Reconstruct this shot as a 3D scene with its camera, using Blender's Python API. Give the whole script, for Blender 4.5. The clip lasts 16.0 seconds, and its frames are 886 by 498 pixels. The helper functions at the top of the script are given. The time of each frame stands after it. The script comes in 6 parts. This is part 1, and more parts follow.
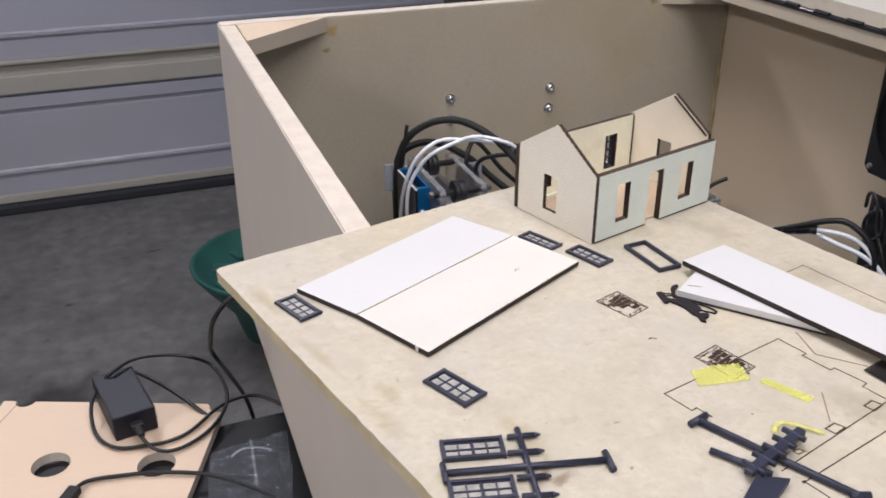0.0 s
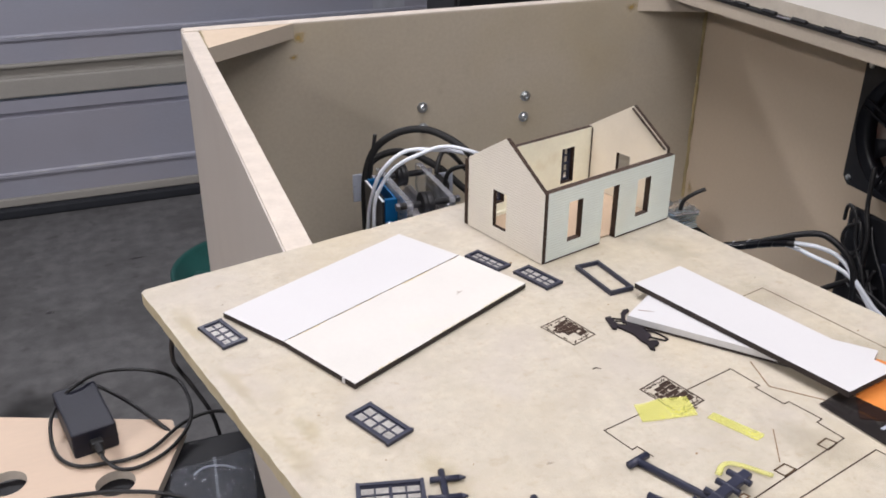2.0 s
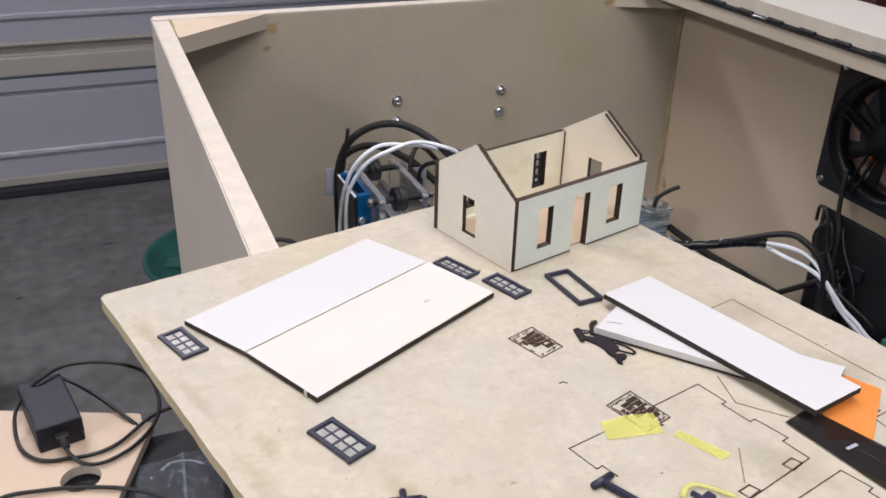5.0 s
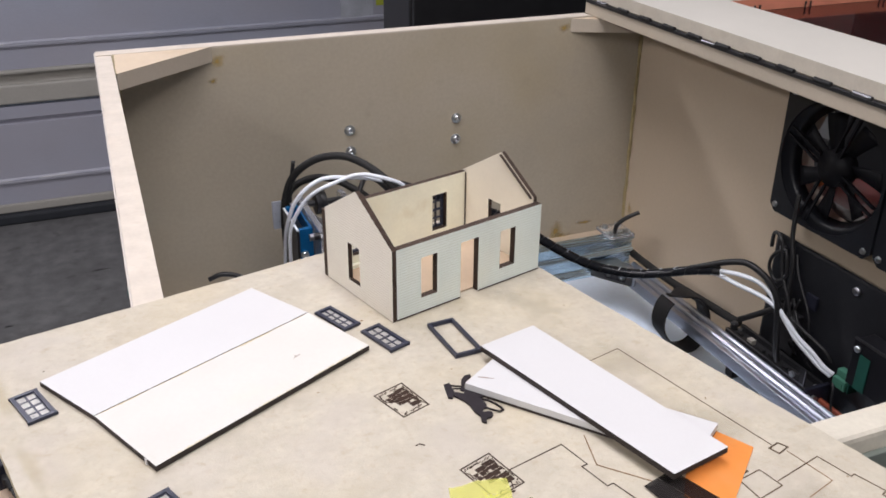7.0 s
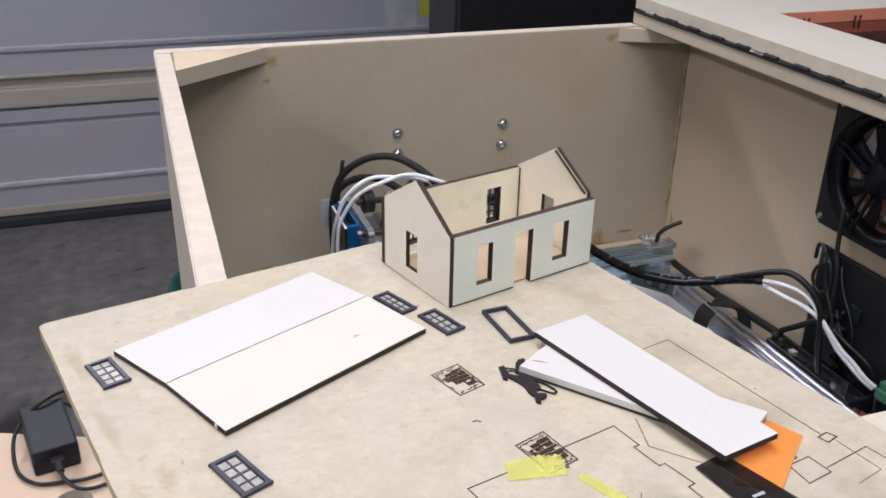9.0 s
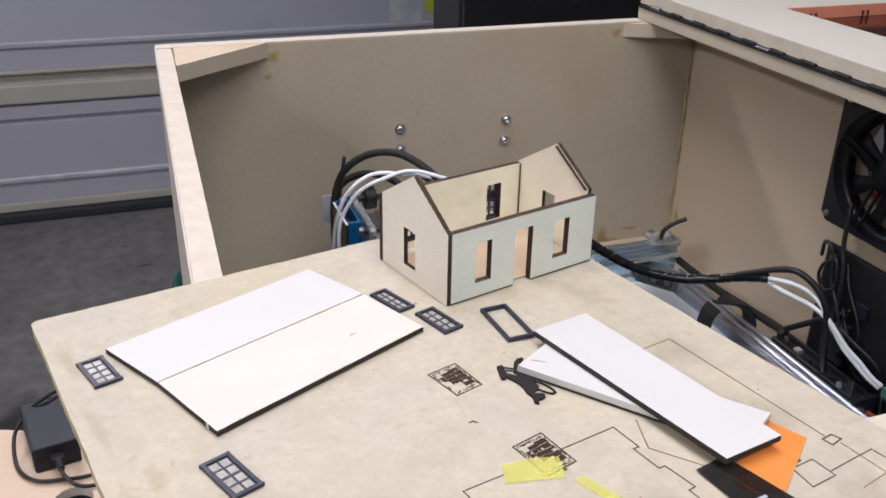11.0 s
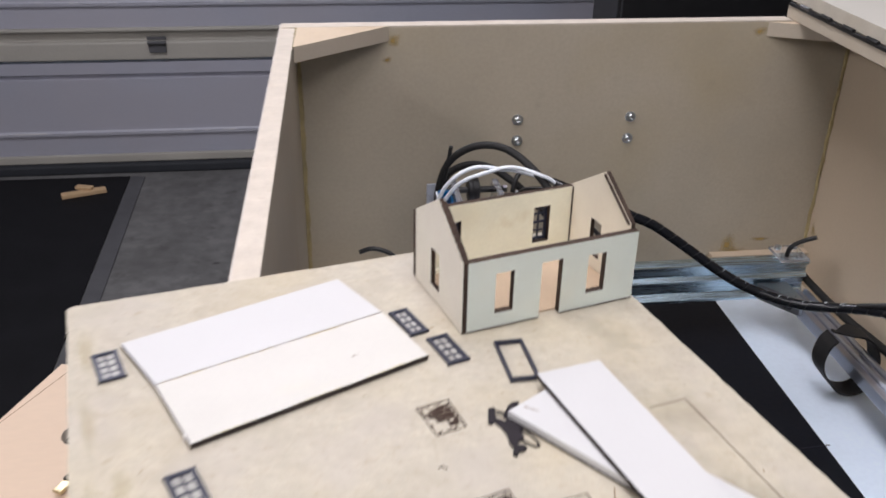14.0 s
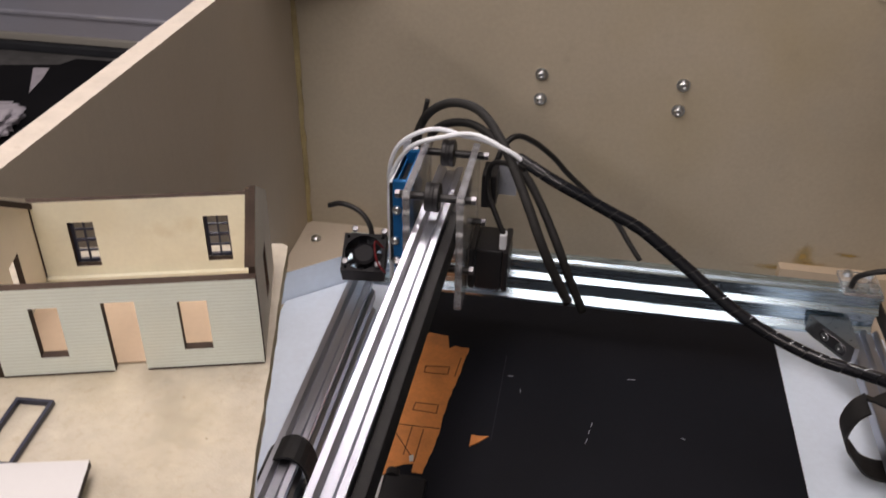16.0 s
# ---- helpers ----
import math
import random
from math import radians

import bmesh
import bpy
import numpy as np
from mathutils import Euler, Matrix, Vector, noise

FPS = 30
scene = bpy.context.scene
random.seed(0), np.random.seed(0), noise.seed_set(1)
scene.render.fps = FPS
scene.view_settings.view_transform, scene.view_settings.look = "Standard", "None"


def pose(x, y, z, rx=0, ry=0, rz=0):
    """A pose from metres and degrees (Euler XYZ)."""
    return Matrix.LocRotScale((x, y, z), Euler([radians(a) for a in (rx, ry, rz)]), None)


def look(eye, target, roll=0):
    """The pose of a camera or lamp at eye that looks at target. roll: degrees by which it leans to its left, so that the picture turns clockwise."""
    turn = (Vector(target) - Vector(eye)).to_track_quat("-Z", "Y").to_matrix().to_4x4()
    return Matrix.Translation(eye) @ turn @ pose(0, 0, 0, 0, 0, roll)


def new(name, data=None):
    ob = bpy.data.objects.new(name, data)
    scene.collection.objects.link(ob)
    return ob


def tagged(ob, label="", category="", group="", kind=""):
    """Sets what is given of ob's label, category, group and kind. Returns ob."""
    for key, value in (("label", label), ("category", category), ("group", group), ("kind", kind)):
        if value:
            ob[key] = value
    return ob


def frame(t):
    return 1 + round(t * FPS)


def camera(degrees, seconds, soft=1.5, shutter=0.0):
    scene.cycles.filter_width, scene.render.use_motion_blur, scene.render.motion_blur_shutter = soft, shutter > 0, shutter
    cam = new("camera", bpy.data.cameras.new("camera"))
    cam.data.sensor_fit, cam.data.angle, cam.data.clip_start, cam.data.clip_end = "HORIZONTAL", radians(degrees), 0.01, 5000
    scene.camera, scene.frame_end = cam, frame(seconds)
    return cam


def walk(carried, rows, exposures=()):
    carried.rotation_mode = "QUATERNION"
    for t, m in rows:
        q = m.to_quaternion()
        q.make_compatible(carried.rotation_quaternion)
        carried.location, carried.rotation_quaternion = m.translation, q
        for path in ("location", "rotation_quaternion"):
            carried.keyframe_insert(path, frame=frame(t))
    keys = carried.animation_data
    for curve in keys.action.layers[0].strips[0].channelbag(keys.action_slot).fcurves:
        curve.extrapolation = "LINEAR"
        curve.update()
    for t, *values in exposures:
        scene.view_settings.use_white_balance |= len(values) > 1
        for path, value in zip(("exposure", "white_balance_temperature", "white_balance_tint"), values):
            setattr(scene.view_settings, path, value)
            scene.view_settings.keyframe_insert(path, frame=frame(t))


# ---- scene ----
cam = camera(52.3, 16.0, 1.7, 0.5)
PATH = [
    (0, (-0.002, -0.005, 1.598), (0.631, 1.665, 0.698), -0.1),
    (0.5, (0.009, 0.005, 1.595), (0.672, 1.662, 0.692), 0.3),
    (1, (0.015, 0.018, 1.595), (0.692, 1.673, 0.699), 0.6),
    (1.5, (0.027, 0.016, 1.599), (0.695, 1.681, 0.715), 0.4),
    (2, (0.034, 0.011, 1.593), (0.682, 1.681, 0.704), 0.2),
    (2.5, (0.034, 0.009, 1.591), (0.652, 1.691, 0.703), 0.3),
    (3, (0.036, 0.014, 1.593), (0.664, 1.701, 0.722), 0.4),
    (3.2, (0.036, 0.018, 1.593), (0.668, 1.7, 0.715), 0.5),
    (5.3, (0.046, 0.02, 1.6), (0.739, 1.656, 0.682), 1.7),
    (5.5, (0.072, 0.008, 1.602), (0.737, 1.661, 0.692), 2.2),
    (5.7, (0.0926, -0.0036, 1.6089), (0.7372, 1.6711, 0.7258), 1.89),
    (6, (0.11, -0.009, 1.608), (0.752, 1.67, 0.731), 1.6),
    (6.5, (0.117, 0.003, 1.61), (0.776, 1.671, 0.725), 0.2),
    (7, (0.112, 0.014, 1.609), (0.791, 1.675, 0.727), 0.5),
    (7.5, (0.113, 0.015, 1.607), (0.797, 1.678, 0.732), 0.7),
    (8, (0.105, 0.008, 1.604), (0.761, 1.689, 0.741), 1.1),
    (8.5, (0.093, 0.0, 1.604), (0.719, 1.695, 0.748), 1.3),
    (11, (0.1, 0.006, 1.601), (0.701, 1.705, 0.736), 1.1),
    (11.5, (0.098, 0.004, 1.599), (0.697, 1.705, 0.732), 1.2),
    (12, (0.094, 0.001, 1.601), (0.684, 1.704, 0.734), 1.4),
    (12.5, (0.084, 0.002, 1.601), (0.678, 1.705, 0.737), 2.0),
    (13, (0.1, -0.022, 1.599), (0.657, 1.69, 0.728), 2.5),
    (13.2, (0.1189, -0.0442, 1.6034), (0.5835, 1.6896, 0.7214), 2.45),
    (13.5, (0.145, -0.057, 1.612), (0.484, 1.701, 0.721), 3.1),
    (13.7, (0.1577, -0.0440, 1.6220), (0.4329, 1.7201, 0.7208), 2.37),
    (14, (0.178, 0.013, 1.623), (0.417, 1.765, 0.688), 1.1),
    (14.2, (0.1911, 0.0485, 1.6202), (0.4609, 1.7858, 0.6667), 1.27),
    (14.5, (0.209, 0.081, 1.621), (0.436, 1.815, 0.65), 1.0),
    (14.7, (0.2353, 0.0949, 1.6239), (0.3692, 1.8428, 0.6612), -0.05),
    (15, (0.297, 0.121, 1.623), (0.303, 1.847, 0.611), -0.3),
    (15.2, (0.3446, 0.1355, 1.6184), (0.2776, 1.8567, 0.6020), -0.34),
    (15.5, (0.401, 0.153, 1.616), (0.254, 1.851, 0.57), 1.3),
    (15.7, (0.4327, 0.1575, 1.6101), (0.2240, 1.8388, 0.5473), 1.17),
    (16, (0.452, 0.163, 1.604), (0.187, 1.816, 0.51), 1.0),
]
walk(cam, [(t, look(eye, target, roll)) for t, eye, target, roll in PATH],
     [(0, -0.01, 6330, 10), (13.5, -0.02, 6330, 10), (14.3, -0.14, 6300, 10), (15.2, -0.28, 6450, 10), (15.6, -0.27, 6800, 12), (16, -0.20, 7150, 14)])

# ---- world and lamps ----
world = bpy.data.worlds.new("garage_daylight")
scene.world = world
world.use_nodes = True
sky = world.node_tree.nodes.new("ShaderNodeTexSky")
sky.sky_type, sky.sun_disc = "NISHITA", False
sky.sun_elevation, sky.sun_rotation = radians(35), radians(200)
world.node_tree.links.new(sky.outputs["Color"], world.node_tree.nodes["Background"].inputs["Color"])
world.node_tree.nodes["Background"].inputs["Strength"].default_value = 0.08


def area_lamp(name, m, w, h, watts, colour):
    data = bpy.data.lights.new(name, "AREA")
    data.shape, data.size, data.size_y, data.energy, data.color = "RECTANGLE", w, h, watts, colour
    ob = new(name, data)
    ob.matrix_world = m
    return ob


CEIL = 2.75
# unseen lamps, placed by shadows, reflections and brightness; most are added fill
LAMPS = [((0.42, -0.60), 1.2, 0.4, 16.5, (1.0, 0.94, 0.945)),
         ((0.22, 0.58), 0.5, 1.3, 17, (1.0, 0.935, 0.965)),
         ((-1.9, -0.2), 0.3, 1.3, 50, (1.0, 0.935, 0.93)),
         ((1.5, -1.8), 0.22, 1.3, 5.5, (0.94, 0.94, 1.0)),
         ((-0.3, 2.45), 1.3, 0.22, 31, (0.96, 0.935, 0.98))]
for (lx, ly), lw, lh, watts, colour in LAMPS:
    area_lamp("unseen_light_source", pose(lx, ly, CEIL - 0.125, 0, 0, 0), lw, lh, watts, colour)


# ---- mesh helpers ----
def mesh_of(bm, name, smooth=False):
    me = bpy.data.meshes.new(name)
    bm.normal_update()
    bm.to_mesh(me)
    bm.free()
    if smooth:
        for p in me.polygons:
            p.use_smooth = True
    return me


def part(name, bm, material, parent=None, label="", m=None, smooth=False):
    """One mesh object, under a thing or a part."""
    me = bm if isinstance(bm, bpy.types.Mesh) else mesh_of(bm, name, smooth)
    mats = material if isinstance(material, (list, tuple)) else [material]
    if not me.materials:
        for one in mats:
            me.materials.append(one)
    ob = new(name, me)
    if parent is not None:
        ob.parent = parent
    if m is not None:
        ob.matrix_basis = m
    if label:
        tagged(ob, label)
    return ob


def thing(name, m, label, category, group="", kind=""):
    ob = new(name)
    ob.empty_display_size = 0.02
    ob.matrix_basis = m
    return tagged(ob, label, category, group, kind)


def single(name, bm, material, label, category, group="", kind="", m=None, smooth=False):
    return tagged(part(name, bm, material, None, "", m, smooth), label, category, group, kind)


def box(x0, x1, y0, y1, z0, z1, bevel=0.0, seg=2):
    bm = bmesh.new()
    bmesh.ops.create_cube(bm, size=1.0, matrix=Matrix.Translation(((x0 + x1) / 2, (y0 + y1) / 2, (z0 + z1) / 2)) @ Matrix.Diagonal((abs(x1 - x0), abs(y1 - y0), abs(z1 - z0), 1)))
    if bevel:
        bmesh.ops.bevel(bm, geom=bm.edges[:], offset=bevel, segments=seg, affect="EDGES", profile=0.6)
    return bm


def merge(*bms):
    out = bms[0]
    for other in bms[1:]:
        me = bpy.data.meshes.new("tmp")
        other.to_mesh(me)
        other.free()
        out.from_mesh(me)
        bpy.data.meshes.remove(me)
    return out


def move(bm, m):
    bmesh.ops.transform(bm, matrix=m, verts=bm.verts[:])
    return bm


def cyl(p, q, r, seg=16, r2=None):
    p, q = Vector(p), Vector(q)
    bm = bmesh.new()
    d = q - p
    m = Matrix.Translation((p + q) / 2) @ d.to_track_quat("Z", "Y").to_matrix().to_4x4()
    bmesh.ops.create_cone(bm, cap_ends=True, segments=seg, radius1=r, radius2=r if r2 is None else r2, depth=d.length, matrix=m)
    return bm


def rod(p, q, w, h):
    """A bar of width w and height h between two points, its sides upright."""
    p, q = Vector(p), Vector(q)
    d = q - p
    ang = math.atan2(d.y, d.x)
    bm = box(-d.length / 2, d.length / 2, -w / 2, w / 2, -h / 2, h / 2, min(w, h) * 0.22)
    return move(bm, Matrix.Translation((p + q) / 2) @ Matrix.Rotation(ang, 4, "Z") @ Matrix.Rotation(-math.asin(d.z / d.length), 4, "Y"))


def spline(points, n=8):
    pts = [Vector(p) for p in points]
    ext = [pts[0] * 2 - pts[1], *pts, pts[-1] * 2 - pts[-2]]
    out = []
    for i in range(1, len(ext) - 2):
        a, b, c, d = ext[i - 1:i + 3]
        for k in range(n):
            t = k / n
            out.append(0.5 * (2 * b + (c - a) * t + (2 * a - 5 * b + 4 * c - d) * t * t + (3 * b - a - 3 * c + d) * t ** 3))
    out.append(pts[-1])
    return out


def tube(points, r, seg=10, n=8, wobble=0.0):
    """A round cable along a smooth line."""
    path = spline(points, n)
    bm = bmesh.new()
    rings, up = [], Vector((0.13, 0.29, 0.95)).normalized()
    for i, p in enumerate(path):
        d = (path[min(i + 1, len(path) - 1)] - path[max(i - 1, 0)]).normalized()
        side = d.cross(up)
        if side.length < 1e-4:
            side = d.cross(Vector((1, 0, 0)))
        side.normalize()
        up = side.cross(d).normalized()
        rr = r * (1 + wobble * math.sin(i * 1.9))
        rings.append([bm.verts.new(p + (side * math.cos(a) + up * math.sin(a)) * rr) for a in (2 * math.pi * k / seg for k in range(seg))])
    for a, b in zip(rings, rings[1:]):
        for k in range(seg):
            bm.faces.new((a[k], a[(k + 1) % seg], b[(k + 1) % seg], b[k]))
    bm.faces.new(rings[0][::-1])
    bm.faces.new(rings[-1])
    bmesh.ops.recalc_face_normals(bm, faces=bm.faces[:])
    return bm


def circle(cx, cy, r, seg=24):
    return [(cx + r * math.cos(2 * math.pi * k / seg), cy + r * math.sin(2 * math.pi * k / seg)) for k in range(seg)]


def rect(x0, x1, y0, y1):
    return [(x0, y0), (x1, y0), (x1, y1), (x0, y1)]


def plate(outer, holes, z0, z1):
    """A flat sheet with holes. Its upper face takes material 0, its cut edges 1, its lower face 2."""
    bm = bmesh.new()
    rims = []
    for loop in (outer, *holes):
        vs = [bm.verts.new((x, y, z1)) for x, y in loop]
        rims.append([bm.edges.new((vs[k], vs[(k + 1) % len(vs)])) for k in range(len(vs))])
    bmesh.ops.triangle_fill(bm, use_beauty=True, use_dissolve=False, edges=[e for rim in rims for e in rim])
    top = bm.faces[:]
    for f in top:
        if f.normal.z < 0:
            f.normal_flip()
    low = {v: bm.verts.new((v.co.x, v.co.y, z0)) for v in bm.verts[:]}
    for f in top:
        g = bm.faces.new([low[v] for v in reversed(f.verts)])
        g.material_index = 2
    for rim in rims:
        for e in rim:
            a, b = e.verts
            g = bm.faces.new((a, b, low[b], low[a]))
            g.material_index = 1
    bmesh.ops.recalc_face_normals(bm, faces=bm.faces[:])
    return bm


def ragged(points, step, amp, seed):
    """The same outline with slightly uneven sides."""
    rnd = random.Random(seed)
    out = []
    for (xa, ya), (xb, yb) in zip(points, points[1:] + points[:1]):
        n = max(1, int(math.hypot(xb - xa, yb - ya) / step))
        out.append((xa, ya))
        for k in range(1, n):
            out.append((xa + (xb - xa) * k / n + rnd.uniform(-amp, amp), ya + (yb - ya) * k / n + rnd.uniform(-amp, amp)))
    return out


def lathe(profile, seg=32):
    bm = bmesh.new()
    rings = [[bm.verts.new((r * math.cos(2 * math.pi * k / seg), r * math.sin(2 * math.pi * k / seg), z)) for k in range(seg)] for r, z in profile]
    for a, b in zip(rings, rings[1:]):
        for k in range(seg):
            bm.faces.new((a[k], a[(k + 1) % seg], b[(k + 1) % seg], b[k]))
    bm.faces.new(rings[0][::-1])
    bm.faces.new(rings[-1])
    bmesh.ops.recalc_face_normals(bm, faces=bm.faces[:])
    return bm


def extrusion(profile, m, length):
    """A slotted bar: a closed profile in x, z swept along y."""
    bm = bmesh.new()
    a = [bm.verts.new((x, 0, z)) for x, z in profile]
    b = [bm.verts.new((x, length, z)) for x, z in profile]
    for k in range(len(a)):
        bm.faces.new((a[k], a[(k + 1) % len(a)], b[(k + 1) % len(a)], b[k]))
    for loop in (a, b):
        edges = [bm.edges.get((loop[k], loop[(k + 1) % len(loop)])) for k in range(len(loop))]
        bmesh.ops.triangle_fill(bm, use_beauty=True, edges=edges)
    bmesh.ops.recalc_face_normals(bm, faces=bm.faces[:])
    return move(bm, m)


def slot_profile(w, h):
    """Outline of a T-slot bar of width w and height h, slots on all sides, one slot for every square of its height."""
    n = max(1, round(h / w))
    s, d, cell = w * 0.17, w * 0.2, h / n
    right = []
    for k in range(n):
        c = -h / 2 + cell * (k + 0.5)
        right += [(w / 2, c - s * 1.7), (w / 2 - d * 0.6, c - s), (w / 2 - d, c - s), (w / 2 - d, c + s), (w / 2 - d * 0.6, c + s), (w / 2, c + s * 1.7)]
    top = [(s * 1.7, h / 2), (s, h / 2 - d * 0.6), (s, h / 2 - d), (-s, h / 2 - d), (-s, h / 2 - d * 0.6), (-s * 1.7, h / 2)]
    half = [(w / 2, -h / 2), *right, (w / 2, h / 2), *top]
    return half + [(-x, -z) for x, z in half]


# ---- materials ----
def material(name, base, rough=0.6, metal=0.0, vary=0.12, scale=6.0, fine=90.0, bump=0.12, alpha=1.0, transmission=0.0, ior=1.45, stretch=(1, 1, 1), stain=None, coat=0.0):
    """Colour that varies at two scales, with fine relief."""
    mat = bpy.data.materials.new(name)
    mat.use_nodes = True
    nt = mat.node_tree
    bsdf = nt.nodes["Principled BSDF"]
    coord = nt.nodes.new("ShaderNodeTexCoord")
    mapping = nt.nodes.new("ShaderNodeMapping")
    mapping.inputs["Scale"].default_value = stretch
    nt.links.new(coord.outputs["Object"], mapping.inputs["Vector"])
    big = nt.nodes.new("ShaderNodeTexNoise")
    big.inputs["Scale"].default_value, big.inputs["Detail"].default_value = scale, 5.0
    small = nt.nodes.new("ShaderNodeTexNoise")
    small.inputs["Scale"].default_value, small.inputs["Detail"].default_value = fine, 4.0
    for n in (big, small):
        nt.links.new(mapping.outputs["Vector"], n.inputs["Vector"])
    add = nt.nodes.new("ShaderNodeMath")
    add.operation = "MULTIPLY_ADD"
    nt.links.new(small.outputs["Fac"], add.inputs[0])
    add.inputs[1].default_value = 0.45
    nt.links.new(big.outputs["Fac"], add.inputs[2])
    ramp = nt.nodes.new("ShaderNodeMapRange")
    ramp.inputs["From Min"].default_value, ramp.inputs["From Max"].default_value = 0.45, 1.0
    ramp.inputs["To Min"].default_value, ramp.inputs["To Max"].default_value = 1 - vary, 1 + vary * 0.7
    nt.links.new(add.outputs[0], ramp.inputs["Value"])
    mul = nt.nodes.new("ShaderNodeMix")
    mul.data_type, mul.blend_type = "RGBA", "MULTIPLY"
    mul.inputs["Factor"].default_value = 1.0
    mul.inputs[6].default_value = (*base, 1)
    nt.links.new(ramp.outputs["Result"], mul.inputs[7])
    out = mul.outputs[2]
    for colour, sc, low, high, amount in (stain if isinstance(stain, list) else [stain] if stain else []):
        sn = nt.nodes.new("ShaderNodeTexNoise")
        sn.inputs["Scale"].default_value, sn.inputs["Detail"].default_value = sc, 6.0
        nt.links.new(coord.outputs["Object"], sn.inputs["Vector"])
        sr = nt.nodes.new("ShaderNodeMapRange")
        sr.inputs["From Min"].default_value, sr.inputs["From Max"].default_value = low, high
        sr.inputs["To Max"].default_value = amount
        nt.links.new(sn.outputs["Fac"], sr.inputs["Value"])
        mix = nt.nodes.new("ShaderNodeMix")
        mix.data_type = "RGBA"
        nt.links.new(sr.outputs["Result"], mix.inputs["Factor"])
        nt.links.new(out, mix.inputs[6])
        mix.inputs[7].default_value = (*colour, 1)
        out = mix.outputs[2]
    nt.links.new(out, bsdf.inputs["Base Color"])
    rr = nt.nodes.new("ShaderNodeMapRange")
    rr.inputs["To Min"].default_value, rr.inputs["To Max"].default_value = max(0.02, rough - 0.08), min(1.0, rough + 0.08)
    nt.links.new(small.outputs["Fac"], rr.inputs["Value"])
    nt.links.new(rr.outputs["Result"], bsdf.inputs["Roughness"])
    if bump:
        bn = nt.nodes.new("ShaderNodeBump")
        bn.inputs["Strength"].default_value, bn.inputs["Distance"].default_value = bump, 0.0006
        nt.links.new(small.outputs["Fac"], bn.inputs["Height"])
        nt.links.new(bn.outputs["Normal"], bsdf.inputs["Normal"])
    bsdf.inputs["Metallic"].default_value = metal
    bsdf.inputs["Alpha"].default_value = alpha
    bsdf.inputs["Transmission Weight"].default_value = transmission
    bsdf.inputs["IOR"].default_value = ior
    bsdf.inputs["Coat Weight"].default_value = coat
    return mat


def siding(name, base, pitch):
    """Pale laser-engraved clapboard: fine dark level lines with relief."""
    mat = material(name, base, 0.75, 0, 0.07, 40, 500, 0.1, stain=((0.80, 0.79, 0.68), 28, 0.50, 0.72, 0.45))
    nt = mat.node_tree
    bsdf = nt.nodes["Principled BSDF"]
    coord = nt.nodes.new("ShaderNodeTexCoord")
    sep = nt.nodes.new("ShaderNodeSeparateXYZ")
    nt.links.new(coord.outputs["Object"], sep.inputs["Vector"])
    div = nt.nodes.new("ShaderNodeMath")
    div.operation = "DIVIDE"
    nt.links.new(sep.outputs["Z"], div.inputs[0])
    div.inputs[1].default_value = pitch
    fr = nt.nodes.new("ShaderNodeMath")
    fr.operation = "FRACT"
    nt.links.new(div.outputs[0], fr.inputs[0])
    line = nt.nodes.new("ShaderNodeMapRange")
    line.inputs["From Min"].default_value, line.inputs["From Max"].default_value = 0.12, 0.26
    nt.links.new(fr.outputs[0], line.inputs["Value"])
    old = bsdf.inputs["Base Color"].links[0].from_socket
    mix = nt.nodes.new("ShaderNodeMix")
    mix.data_type = "RGBA"
    nt.links.new(line.outputs["Result"], mix.inputs["Factor"])
    mix.inputs[6].default_value = (base[0] * 0.83, base[1] * 0.82, base[2] * 0.78, 1)
    nt.links.new(old, mix.inputs[7])
    nt.links.new(mix.outputs[2], bsdf.inputs["Base Color"])
    bn = nt.nodes.new("ShaderNodeBump")
    bn.inputs["Strength"].default_value, bn.inputs["Distance"].default_value = 0.5, 0.0004
    nt.links.new(line.outputs["Result"], bn.inputs["Height"])
    nt.links.new(bn.outputs["Normal"], bsdf.inputs["Normal"])
    return mat


def soft_stain_material(name, base, strength, scale):
    """A stain that thins out unevenly towards its rim."""
    mat = material(name, base, 0.5, 0, 0.3, scale, scale * 6, 0.05)
    nt = mat.node_tree
    uv = nt.nodes.new("ShaderNodeUVMap")
    sep = nt.nodes.new("ShaderNodeSeparateXYZ")
    nt.links.new(uv.outputs["UV"], sep.inputs["Vector"])
    coord = nt.nodes.new("ShaderNodeTexCoord")
    spots = nt.nodes.new("ShaderNodeTexNoise")
    spots.inputs["Scale"].default_value, spots.inputs["Detail"].default_value = scale, 5.0
    nt.links.new(coord.outputs["Object"], spots.inputs["Vector"])
    add = nt.nodes.new("ShaderNodeMath")
    add.operation = "MULTIPLY_ADD"
    nt.links.new(spots.outputs["Fac"], add.inputs[0])
    add.inputs[1].default_value = -1.1
    nt.links.new(sep.outputs["X"], add.inputs[2])
    fade = nt.nodes.new("ShaderNodeMapRange")
    fade.interpolation_type = "SMOOTHSTEP"
    fade.inputs["From Min"].default_value, fade.inputs["From Max"].default_value = -0.45, 0.42
    fade.inputs["To Min"].default_value, fade.inputs["To Max"].default_value = strength, 0.0
    nt.links.new(add.outputs[0], fade.inputs["Value"])
    nt.links.new(fade.outputs["Result"], nt.nodes["Principled BSDF"].inputs["Alpha"])
    return mat


